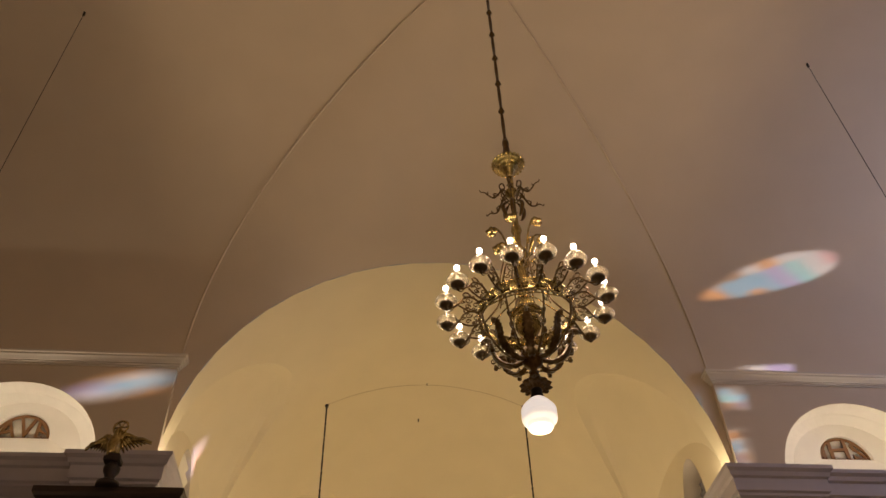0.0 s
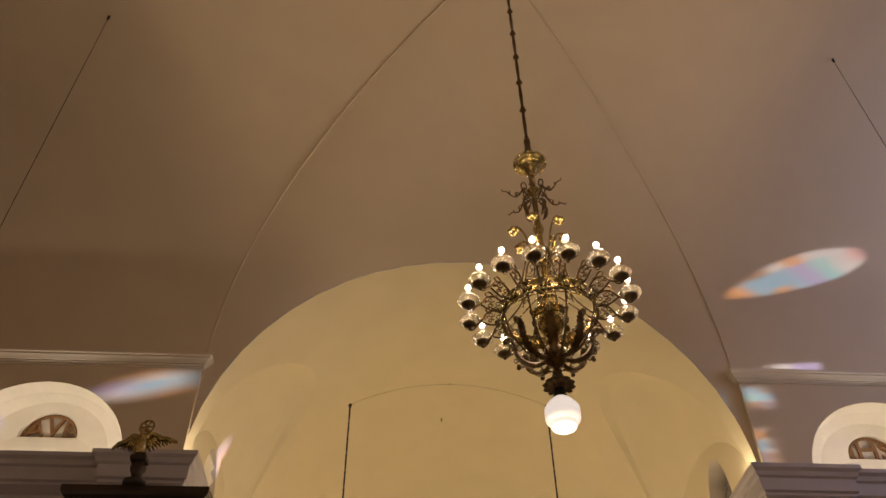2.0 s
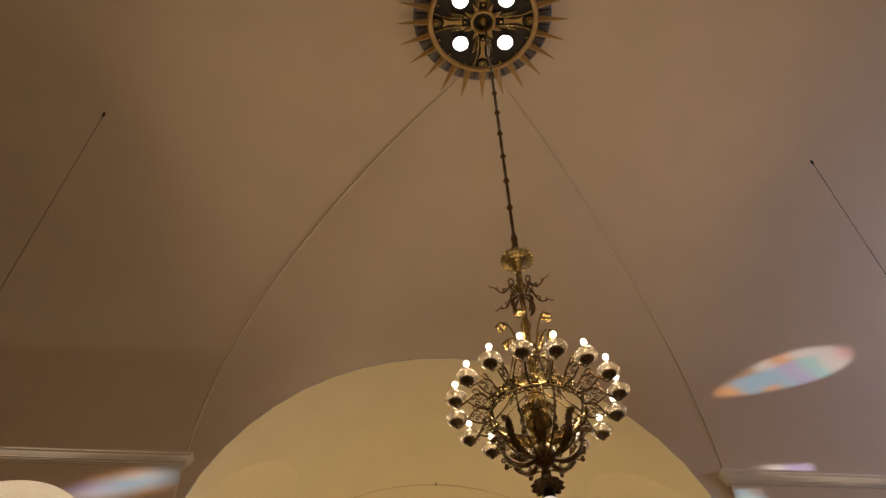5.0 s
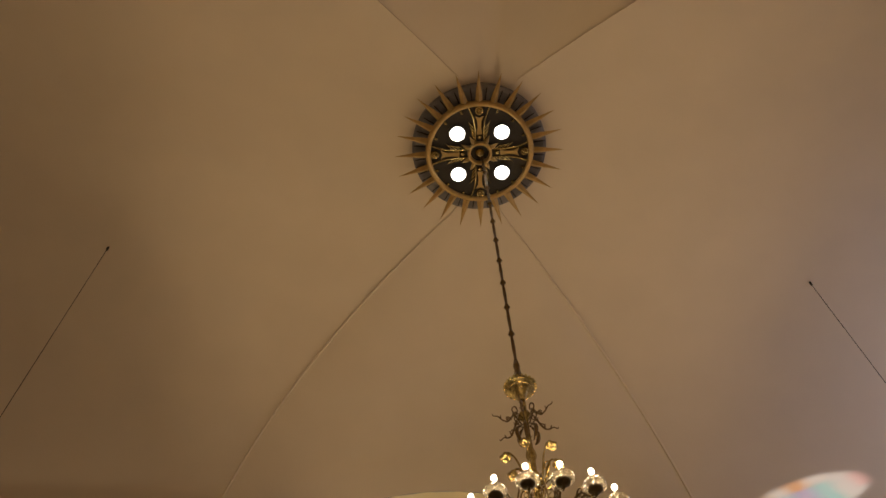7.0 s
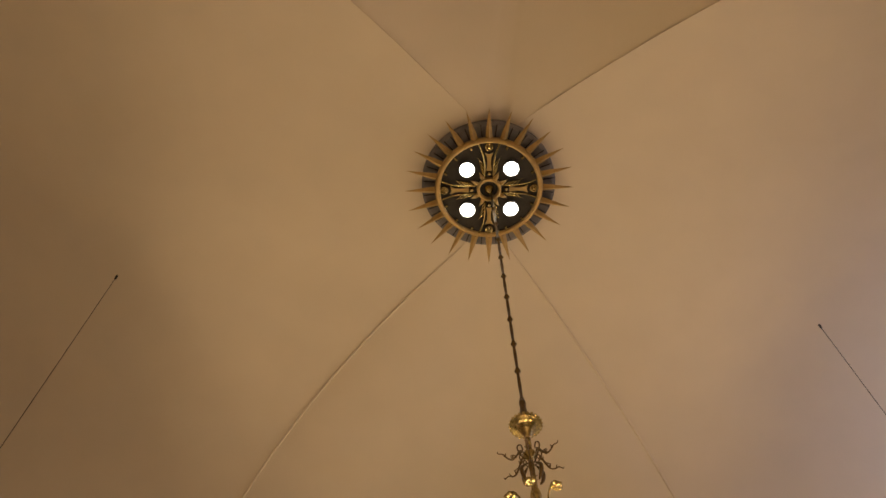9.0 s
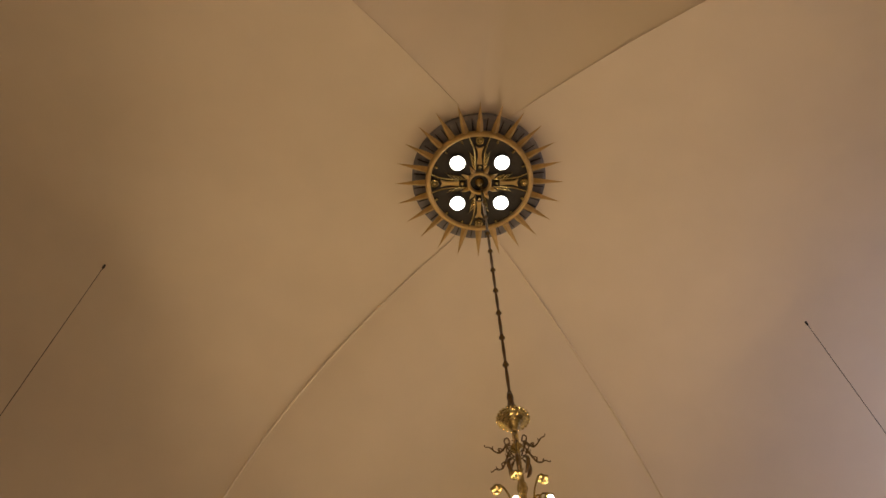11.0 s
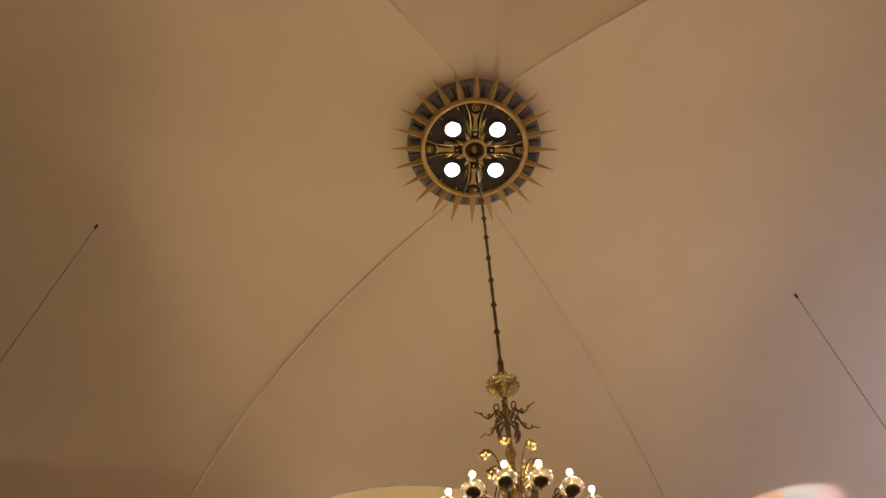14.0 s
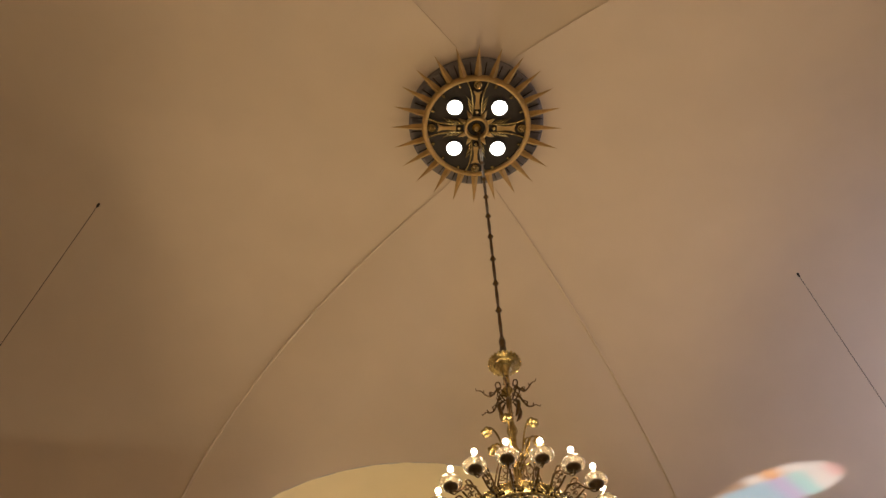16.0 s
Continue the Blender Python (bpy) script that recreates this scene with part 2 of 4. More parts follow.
def choir_vault():
    V = []
    ys = [HD + (DOME_Y - HD) * i / 60 for i in range(61)]
    n, m = 24, 6
    for y in ys:
        top = choir_lunette(y)
        uc = split_radius(top)
        a0 = math.acos(min(1, uc / ARCH_R))
        zt, zw = max(top, ARCH_Z), wall_top(top)
        V.extend(Vector((ARCH_X - ARCH_R + (ARCH_R - uc) * j / m, y, zw + (zt - zw) * (1 - (1 - j / m) ** 2))) for j in range(m))
        for j in range(n + 1):
            a = math.pi - a0 - (math.pi - 2 * a0) * j / n
            V.append(Vector((ARCH_X + ARCH_R * math.cos(a), y, ARCH_Z + ARCH_R * math.sin(a))))
        V.extend(Vector((ARCH_X + uc + (ARCH_R - uc) * (j + 1) / m, y, zw + (zt - zw) * (1 - ((j + 1) / m) ** 2))) for j in range(m))
    o = mesh_object("ceiling_choir", V, grid_faces(len(ys), n + 1 + 2 * m), CREAM, smooth=True, crisp=14)
    tagged(o, "warm lit cream barrel vault of the choir", "ceiling", kind="structure")
    # half dome of the apse with its lunettes
    V = []
    azs = [-math.pi / 2 + math.pi * i / 96 for i in range(97)]
    for a in azs:
        top = dome_lunette(a)
        rc = split_radius(top)
        e0 = math.asin(min(1, rc / ARCH_R))
        s, c = math.sin(a), math.cos(a)
        for j in range(n + 1):
            e = e0 * j / n
            V.append(Vector((ARCH_X + ARCH_R * math.sin(e) * s, DOME_Y + ARCH_R * math.sin(e) * c, ARCH_Z + ARCH_R * math.cos(e))))
        for j in range(m):
            r = rc + (ARCH_R - rc) * (j + 1) / m
            V.append(Vector((ARCH_X + r * s, DOME_Y + r * c, wall_top(top) + (max(top, ARCH_Z) - wall_top(top)) * (1 - ((j + 1) / m) ** 2))))
        V.append(Vector((ARCH_X + ARCH_R * s, DOME_Y + ARCH_R * c, 0)))
    o = mesh_object("wall_apse", V, grid_faces(len(azs), n + m + 2), CREAM, smooth=True, crisp=14)
    tagged(o, "warm lit cream half dome and wall of the apse", "wall", kind="structure")


# ---- walls with arched openings ----
def arch_ring(c, half, base, rise, n=28):
    """Arch outline from its right foot over the top to the left foot, as (s, z)."""
    return [(c + half * math.cos(math.pi * i / n), base + rise * math.sin(math.pi * i / n)) for i in range(n + 1)]


def holed_wall(name, place, s0, s1, top, ring, mat, label):
    """A wall face with one arched hole; place maps (s, z) to the world."""
    V, F = [], []

    def quad(a, b, c, d):
        k = len(V)
        V.extend(place(*p) for p in (a, b, c, d))
        F.append((k, k + 1, k + 2, k + 3))
    (r, zb), (l, _) = ring[0], ring[-1]
    quad((s0, 0), (s1, 0), (s1, zb), (s0, zb))
    for lo, hi in ((s0, l), (r, s1)):
        for i in range(12):
            a, b = lo + (hi - lo) * i / 12, lo + (hi - lo) * (i + 1) / 12
            quad((a, zb), (b, zb), (b, max(zb, top(b))), (a, max(zb, top(a))))
    for p, q in zip(ring, ring[1:]):
        quad(q, p, (p[0], top(p[0])), (q[0], top(q[0])))
    o = mesh_object(name, V, F, mat)
    return tagged(o, label, "wall", kind="structure")


def reveal(name, rings, mat, label):
    """A splayed niche: rings of (place, outline), joined one to the next and closed along the sill."""
    V = []
    for place, ring in rings:
        V.extend(place(*p) for p in ring)
    n = len(rings[0][1])
    o = mesh_object(name, V, grid_faces(len(rings), n, close=True), mat, smooth=False)
    return tagged(o, label, "niche", kind="structure")


FRONT = 4.45


def front_wall(side):
    s = side
    place = lambda x, z: Vector((s * x, FRONT, z))
    deep = lambda d: (lambda x, z: Vector((s * x, FRONT + d, z)))
    nx, wx, wz = (5.3, 5.33, 0.09) if s < 0 else (5.13, 5.2, 0.035)
    edge = 3.5 if s < 0 else 3.42
    ring = arch_ring(nx, 1.12, 6.55, 1.12)
    holed_wall("wall_front", place, edge, END_X + 0.3, lambda x: Z0 + 0.05, ring, PLASTER, "cream plaster transept wall with an arched niche")
    win = arch_ring(wx, 0.36, 7.1 + wz, 0.36)
    reveal("niche", [(place, ring), (deep(0.22), arch_ring(nx, 1.09, 6.57, 1.09)), (deep(0.24), arch_ring(nx, 1.07, 6.59, 1.06)), (deep(0.42), arch_ring((nx + wx) / 2, 0.80, 6.82 + wz / 2, 0.78)),
                     (deep(0.50), win), (deep(0.62), arch_ring(wx, 0.33, 7.11 + wz, 0.34))], WHITE, "splayed white arched niche lit from its sill")
    # return of the wall towards the choir arch
    x0 = s * edge
    mesh_object("wall_return", [(x0, FRONT, 0), (x0, HD + 0.3, 0), (x0, HD + 0.3, Z0 + 0.05), (x0, FRONT, Z0 + 0.05)], [(0, 1, 2, 3)], PLASTER)
    low = math.asin((Z0 - ARCH_Z) / ARCH_R)
    rim = [(ARCH_X + s * ARCH_R * math.cos(low * i / 12), ARCH_Z + ARCH_R * math.sin(low * i / 12)) for i in range(15)]
    V = [(x0, HD, 0), (rim[0][0], HD, 0)]
    for x, z in rim:
        V += [(x0, HD, z), (x, HD, z)]
    mesh_object("wall_pier", V, [(2 * i, 2 * i + 1, 2 * i + 3, 2 * i + 2) for i in range(len(rim))], PLASTER)
    for n in ("wall_return", "wall_pier"):
        for o in scene.objects:
            if o.name.startswith(n):
                tagged(o, "cream plaster edge of the choir arch", "wall", kind="structure")
    # cornice at the springing
    prof = [(0, 7.93), (0.018, 7.93), (0.018, 7.952), (0.04, 7.958), (0.04, 7.975), (0.05, 7.98), (0.075, 8.01), (0.095, 8.025), (0.095, 8.05), (0.112, 8.058), (0.112, 8.085), (0.0, 8.17), (-0.06, 8.17), (-0.06, 7.93)]
    path = [(edge, FRONT + 0.1), (edge, FRONT), (END_X + 0.2, FRONT)]
    path = [(s * x, y) for x, y in path]
    bm = sweep(path if s > 0 else path[::-1], prof)
    tagged(part("cornice", bm, WHITE, smooth=False), "white moulded plaster cornice under the vault", "cornice", kind="structure")


def ledge(side):
    """Entablature that steps round the pier into the choir."""
    s = side
    prof = [(0, 5.85), (0.02, 5.85), (0.02, 6.06), (0.05, 6.08), (0.05, 6.13), (0.16, 6.2), (0.16, 6.23), (0.19, 6.25), (0.19, 6.40), (0.22, 6.42), (0.235, 6.47), (0.27, 6.5), (0.27, 6.55), (0, 6.575), (-0.3, 6.575), (-0.3, 5.85)]
    e = 3.36 if s > 0 else 3.50
    path = [(e + 0.06, DOME_Y + 0.4), (e + 0.06, 5.3), (e, 5.3), (e, 4.36), (4.12, 4.36), (4.12, FRONT), (END_X + 0.2, FRONT)]
    path = [(s * x, y) for x, y in path]
    bm = sweep(path if s > 0 else path[::-1], prof)
    tagged(part("entablature", bm, PAINT, smooth=False), "pale painted moulded entablature above the pier", "entablature", kind="structure")
    bm = bmesh.new()
    a, b = sorted((s * e, s * 4.1))
    box(bm, (a, 4.37, 0), (b, 5.29, 5.85), 0.01)
    tagged(part("pilaster", bm, PAINT, smooth=False), "pale painted pier under the entablature", "pilaster", kind="structure")


NICHE = {-1: (6.15, 6.65, 0.55, 1.1), 1: (5.85, 6.65, 0.42, 0.95)}    # middle, sill, half width and rise of the choir windows


def choir_wall(side):
    s = side
    deep = lambda d: (lambda y, z: Vector((ARCH_X + s * (ARCH_R + d), y, z)))
    mid, sill, half, rise = NICHE[s]
    ring = arch_ring(mid, half, sill, rise)
    holed_wall("wall_choir", deep(0), HD, DOME_Y, lambda y: wall_top(choir_lunette(y)), ring, CREAM, "cream choir wall with a small arched window")
    reveal("choir_niche", [(deep(0), ring), (deep(0.3), arch_ring(mid, half - 0.04, sill + 0.03, rise - 0.07))], WHITE, "white arched window reveal")


def plain_wall(name, quad, mat, label):
    bm = bmesh.new()
    vs = [bm.verts.new(v) for v in quad]
    f = bm.faces.new(vs)
    f.normal_update()
    g = bmesh.ops.extrude_face_region(bm, geom=[f])
    n = f.normal.copy()
    for v in g["geom"]:
        if isinstance(v, bmesh.types.BMVert):
            v.co += n * 0.3
    tagged(part(name, bm, mat, smooth=False), label, "wall", kind="structure")


crossing_vault()
choir_vault()
for s in (-1, 1):
    front_wall(s)
    ledge(s)
    choir_wall(s)
    # back and nave walls out of view, added to keep outside light out
    plain_wall("wall_back", [(s * HW, -HB, 0), (s * (END_X + .3), -HB, 0), (s * (END_X + .3), -HB, Z0 + 0.02), (s * HW, -HB, Z0 + 0.02)][::s], PLASTER, "unseen plain cream wall added to close the transept")
    plain_wall("wall_nave", [(s * HW, -HB, 0), (s * HW, END_Y - .3, 0), (s * HW, END_Y - .3, Z0 + 0.02), (s * HW, -HB, Z0 + 0.02)][::-s], PLASTER, "unseen plain cream wall added to close the nave")
# end walls out of view, added to close the nave and left transept
plain_wall("wall_west", [(-4, END_Y, 0), (4, END_Y, 0), (4, END_Y, 12), (-4, END_Y, 12)][::-1], PLASTER, "unseen plain cream end wall added to the nave")
plain_wall("wall_end_left", [(-END_X, -5, 0), (-END_X, 5.2, 0), (-END_X, 5.2, 12), (-END_X, -5, 12)], PLASTER, "unseen plain cream end wall added to the transept")
bm = bmesh.new()
box(bm, (-12, -16, -0.2), (12, 14, 0))
tagged(part("floor", bm, STONE, smooth=False), "worn stone church floor", "floor", kind="structure")


# ---- stained windows in the end wall of the transept ----
TINTS = [tinted_glass(n, c) for n, c in (("amber_glass", (1.0, 0.45, 0.15)), ("sky_glass", (0.28, 0.66, 1.0)), ("pale_glass", (0.92, 0.92, 1.0)), ("rose_glass", (1.0, 0.55, 0.60)), ("violet_glass", (0.55, 0.50, 1.0)), ("sea_glass", (0.32, 0.88, 1.0)), ("smoke_glass", (0.30, 0.27, 0.28)), ("umber_glass", (0.42, 0.24, 0.13)), ("dusky_violet_glass", (0.30, 0.26, 0.42)), ("dark_violet_glass", (0.12, 0.10, 0.20)))]


# unseen windows; lights cut and tinted to cast the coloured patches on the walls
def stained_window(index, y0, y1, z0, z1, ovals, lancets):
    """A stone tracery plate with glazed oval and oblong lights."""
    w = empty("window_%d" % index, pose(END_X + 0.15, 0, 0))
    tagged(w, "tall stained glass window in stone tracery", "window", kind="structure")
    rng = random.Random(index)
    bm = bmesh.new()
    cuts = []
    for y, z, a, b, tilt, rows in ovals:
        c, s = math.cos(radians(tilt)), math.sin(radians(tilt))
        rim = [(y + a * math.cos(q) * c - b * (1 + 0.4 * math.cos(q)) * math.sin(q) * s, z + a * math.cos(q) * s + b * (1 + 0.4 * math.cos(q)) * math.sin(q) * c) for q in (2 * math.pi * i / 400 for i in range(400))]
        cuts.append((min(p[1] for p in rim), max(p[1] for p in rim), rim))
    cuts += [(b, t, (l, r)) for l, r, b, t, *_ in lancets]
    cuts.sort(key=lambda k: k[0])
    low = z0
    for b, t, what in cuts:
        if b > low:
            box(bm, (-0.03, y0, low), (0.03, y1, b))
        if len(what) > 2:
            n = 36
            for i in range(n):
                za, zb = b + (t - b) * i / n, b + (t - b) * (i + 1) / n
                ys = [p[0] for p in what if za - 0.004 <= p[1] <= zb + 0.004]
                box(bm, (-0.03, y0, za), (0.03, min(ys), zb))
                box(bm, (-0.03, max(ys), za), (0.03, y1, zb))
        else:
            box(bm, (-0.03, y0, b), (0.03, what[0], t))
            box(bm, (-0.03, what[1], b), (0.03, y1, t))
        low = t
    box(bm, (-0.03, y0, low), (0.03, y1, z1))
    part("tracery", bm, PAINT, w, smooth=False)
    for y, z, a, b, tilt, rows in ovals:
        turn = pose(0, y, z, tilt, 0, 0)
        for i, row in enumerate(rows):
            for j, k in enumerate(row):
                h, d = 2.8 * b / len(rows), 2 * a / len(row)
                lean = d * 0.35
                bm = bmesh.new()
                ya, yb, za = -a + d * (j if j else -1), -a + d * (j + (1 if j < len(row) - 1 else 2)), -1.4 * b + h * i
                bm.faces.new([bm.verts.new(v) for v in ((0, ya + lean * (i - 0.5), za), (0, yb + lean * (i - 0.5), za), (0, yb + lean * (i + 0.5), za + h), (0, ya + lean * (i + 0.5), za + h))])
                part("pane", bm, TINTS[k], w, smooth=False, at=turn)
    for l, rr, b, t, rows in lancets:
        for i, row in enumerate(rows):
            for j, k in enumerate(row):
                bm = bmesh.new()
                h, d = (t - b) / len(rows), (rr - l) / len(row)
                ya, yb = l + d * j, l + d * (j + 1)
                za, zb = b + h * i, b + h * (i + 1)
                o = h * 0.2
                bm.faces.new([bm.verts.new(v) for v in ((0, ya, za), (0, yb, za + rng.uniform(0, o)), (0, yb, zb - rng.uniform(0, o)), (0, ya, zb))])
                part("pane", bm, IRON if k < 0 else TINTS[k], w, smooth=False)


# unseen wall round the windows, as stacked blocks that stop the other sunlight
bm = bmesh.new()
bays = [(-0.72, -0.09, 8.2, 9.6), (-0.07, 0.03, 8.6, 9.1), (1.5, 2.1, 8.2, 9.8), (2.14, 2.94, 7.1, 10.5)]
edges = [-5.0] + [v for b in bays for v in b[:2]] + [5.2]
for i in range(0, len(edges), 2):
    box(bm, (END_X, edges[i], 0), (END_X + 0.3, edges[i + 1], 12.2))
for a, b, lo, hi in bays:
    box(bm, (END_X, a, 0), (END_X + 0.3, b, lo))
    box(bm, (END_X, a, hi), (END_X + 0.3, b, 12.2))
tagged(part("wall_end_right", bm, PLASTER, smooth=False), "cream end wall of the transept with stained windows", "wall", kind="structure")
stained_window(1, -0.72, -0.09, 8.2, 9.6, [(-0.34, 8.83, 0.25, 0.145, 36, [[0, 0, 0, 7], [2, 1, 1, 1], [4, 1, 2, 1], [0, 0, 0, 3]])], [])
stained_window(8, -0.07, 0.03, 8.6, 9.1, [], [(-0.055, 0.012, 8.74, 8.93, [[5]])])
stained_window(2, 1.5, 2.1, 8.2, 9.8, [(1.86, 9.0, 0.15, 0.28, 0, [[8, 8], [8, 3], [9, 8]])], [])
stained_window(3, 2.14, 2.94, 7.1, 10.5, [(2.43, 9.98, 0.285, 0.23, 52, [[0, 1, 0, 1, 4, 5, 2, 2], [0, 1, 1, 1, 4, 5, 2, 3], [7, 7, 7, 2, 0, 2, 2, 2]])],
               [(2.59, 2.90, 8.60, 8.74, [[6, 2, 4, 4]]), (2.39, 2.53, 8.04, 8.36, [[7, 8], [5, 1], [1, 6]]), (2.37, 2.47, 7.26, 7.74, [[8, 7], [1, 6], [0, -1]])])


# ---- sun-shaped light boss at the crown ----
def light_boss():
    b = empty("ceiling_light", pose(-0.065, -0.065, 11.38, 0, 0, BOSS_TURN))
    tagged(b, "gilded sunburst ceiling light with cross and four lit spots", "ceiling light")
    bm = bmesh.new()
    lathe(bm, [(0.10, 0.0), (0.82, 0.0), (0.86, 0.03), (0.86, 0.13), (0.1, 0.13)], 64, at=(0, 0, 0.05))
    plate = part("backplate", bm, GREY, b, "grey slotted backplate", smooth=False)
    slot = None
    for i in range(52):     # ribs of the vent behind the rays
        if slot is None:
            bm = bmesh.new()
            tube(bm, [(0.64, 0, 0.045), (0.84, 0, 0.045)], 0.008, 4)
            o = part("vent_rib", bm, IRON, plate)
            slot = o.data
        else:
            o = new("vent_rib", slot)
            o.parent = plate
        o.matrix_local = pose(0, 0, 0, 0, 0, 360 / 52 * i)
    bm = bmesh.new()
    lathe(bm, [(0.02, -0.02), (0.63, -0.02), (0.63, 0.02), (0.02, 0.02)], 48)
    part("disc", bm, IRON, b, "black inner disc", smooth=False)
    bm = bmesh.new()
    prof = [(0.622, -0.03), (0.632, -0.056), (0.655, -0.062), (0.678, -0.05), (0.69, -0.02), (0.69, 0.01), (0.622, 0.01)]
    rings = [[bm.verts.new((r * math.cos(2 * math.pi * k / 72), r * math.sin(2 * math.pi * k / 72), z)) for k in range(72)] for r, z in prof]
    for p, q in zip(rings, rings[1:] + rings[:1]):
        for k in range(72):
            bm.faces.new((p[k], p[(k + 1) % 72], q[(k + 1) % 72], q[k]))
    part("rim", bm, GILT, b, "dull gilded rim")
    # rays
    me = None
    for i in range(24):
        a = 2 * math.pi * i / 24
        if me is None:
            bm = bmesh.new()
            base = [bm.verts.new(v) for v in ((0.69, -0.045, -0.01), (0.69, 0, -0.055), (0.69, 0.045, -0.01), (0.69, 0, 0.02))]
            mid = [bm.verts.new(v) for v in ((0.80, -0.036, -0.015), (0.80, 0, -0.055), (0.80, 0.036, -0.015), (0.80, 0, 0.01))]
            tip = bm.verts.new((1.085, 0, -0.035))
            for k in range(4):
                bm.faces.new((base[k], base[(k + 1) % 4], mid[(k + 1) % 4], mid[k]))
                bm.faces.new((mid[k], mid[(k + 1) % 4], tip))
            bm.faces.new(base[::-1])
            o = part("ray", bm, GILT, b, smooth=False, at=pose(0, 0, 0, 0, 0, math.degrees(a)))
            me = o.data
        else:
            o = new("ray", me)
            o.parent, o.matrix_local = b, pose(0, 0, 0, 0, 0, math.degrees(a))
    # the cross
    for q in range(4):
        turn = pose(0, 0, 0, 0, 0, 90 * q)
        bm = bmesh.new()
        for s in (-1, 1):
            pts = spline([(0.17, s * 0.055, -0.045), (0.32, s * 0.055, -0.05), (0.49, s * 0.08, -0.05), (0.625, s * 0.135, -0.045)], 5)
            tube(bm, pts, 0.011, 6)
        arm = part("cross_arm", bm, BRASS, b, "bright brass outline of the cross", at=turn)
        for s in (-1, 1):
            for k in range(4):    # pointed leaves along the outside
                x = 0.2 + 0.045 * k
                bm = bmesh.new()
                tube(bm, [(x, s * 0.06, -0.045), (x + 0.05, s * (0.09 + 0.006 * k), -0.04), (x + 0.1, s * (0.11 + 0.012 * k), -0.035)], [0.012, 0.009, 0.001], 4)
                part("leaf", bm, BRASS, arm)
        bm = bmesh.new()
        vs = [(0.26, 0.034), (0.36, 0.021), (0.44, 0.026), (0.495, 0.052), (0.475, 0.0), (0.495, -0.052), (0.44, -0.026), (0.36, -0.021), (0.26, -0.034)]
        lo = [bm.verts.new((x, y, -0.03)) for x, y in vs]
        hi = [bm.verts.new((x, y, -0.055)) for x, y in vs]
        bm.faces.new(lo)
        bm.faces.new(hi[::-1])
        for k in range(len(vs)):
            bm.faces.new((lo[k], lo[(k + 1) % len(vs)], hi[(k + 1) % len(vs)], hi[k]))
        part("inlay", bm, GILT, arm, smooth=False)
        bm = bmesh.new()
        lathe(bm, [(0.055, -0.02), (0.055, -0.045), (0.045, -0.06), (0.035, -0.05), (0.03, -0.05), (0.028, -0.07), (0.012, -0.085), (0.002, -0.088)], 20, at=(0.57, 0, 0))
        part("rosette", bm, BRASS, arm)
        bm = bmesh.new()
        lathe(bm, [(0.024, -0.02), (0.024, -0.055), (0.016, -0.07), (0.002, -0.075)], 14, at=(0.22, 0, 0))
        part("stud", bm, BRASS, arm)
        # lamp between the arms
        bm = bmesh.new()
        lathe(bm, [(0.112, -0.01), (0.112, -0.05), (0.104, -0.062), (0.094, -0.05), (0.094, -0.02)], 28)
        spot = part("spot_lamp", bm, IRON, b, at=turn @ pose(0.279, 0.279, 0))
        bm = bmesh.new()
        lathe(bm, [(0.096, -0.02), (0.095, -0.055), (0.065, -0.08), (0.035, -0.09), (0.002, -0.094)], 28)
        part("bulb", bm, SPOT, spot, "lit white bulb")
        # little teeth inside the rim
        for k in range(3):
            a = radians(22 + 23 * k)
            bm = bmesh.new()
            box(bm, (0.575, -0.012, -0.05), (0.615, 0.012, -0.02))
            part("tooth", bm, BRASS, b, smooth=False, at=turn @ pose(0, 0, 0, 0, 0, math.degrees(a)))
        # pointed leaves of the hub between the arms
        for k in (-12, 12):
            bm = bmesh.new()
            tube(bm, [(0.16, 0, -0.04), (0.2, 0, -0.05), (0.265, 0, -0.035)], [0.03, 0.026, 0.001], 6)
            part("leaf", bm, GILT, b, at=turn @ pose(0, 0, 0, 0, 0, 45 + 1.4 * k))
    bm = bmesh.new()
    prof = [(0.115, -0.04), (0.121, -0.075), (0.138, -0.085), (0.154, -0.07), (0.158, -0.02), (0.115, -0.02)]
    rings = [[bm.verts.new((r * math.cos(2 * math.pi * k / 40), r * math.sin(2 * math.pi * k / 40), z)) for k in range(40)] for r, z in prof]
    for p, q in zip(rings, rings[1:] + rings[:1]):
        for k in range(40):
            bm.faces.new((p[k], p[(k + 1) % 40], q[(k + 1) % 40], q[k]))
    part("hub_ring", bm, GILT, b)
    bm = bmesh.new()
    lathe(bm, [(0.06, -0.02), (0.06, -0.04), (0.035, -0.06), (0.02, -0.12)], 16)
    part("hook_plate", bm, BRASS, b)


BOSS_TURN = -5.6
light_boss()


# ---- chandelier ----
def scroll(bm, start, plane, size, r, turns=1.25, flip=1):
    """A spiral end in the plane of two axes."""
    a, b = plane
    pts = []
    for i in range(15):
        t = i / 14
        q = 2 * math.pi * turns * t
        k = size * (1 - 0.8 * t)
        pts.append(Vector(start) + a * (size - k * math.cos(q)) + b * flip * k * math.sin(q))
    tube(bm, pts, [r * (1 - 0.45 * i / 14) for i in range(15)], 5)


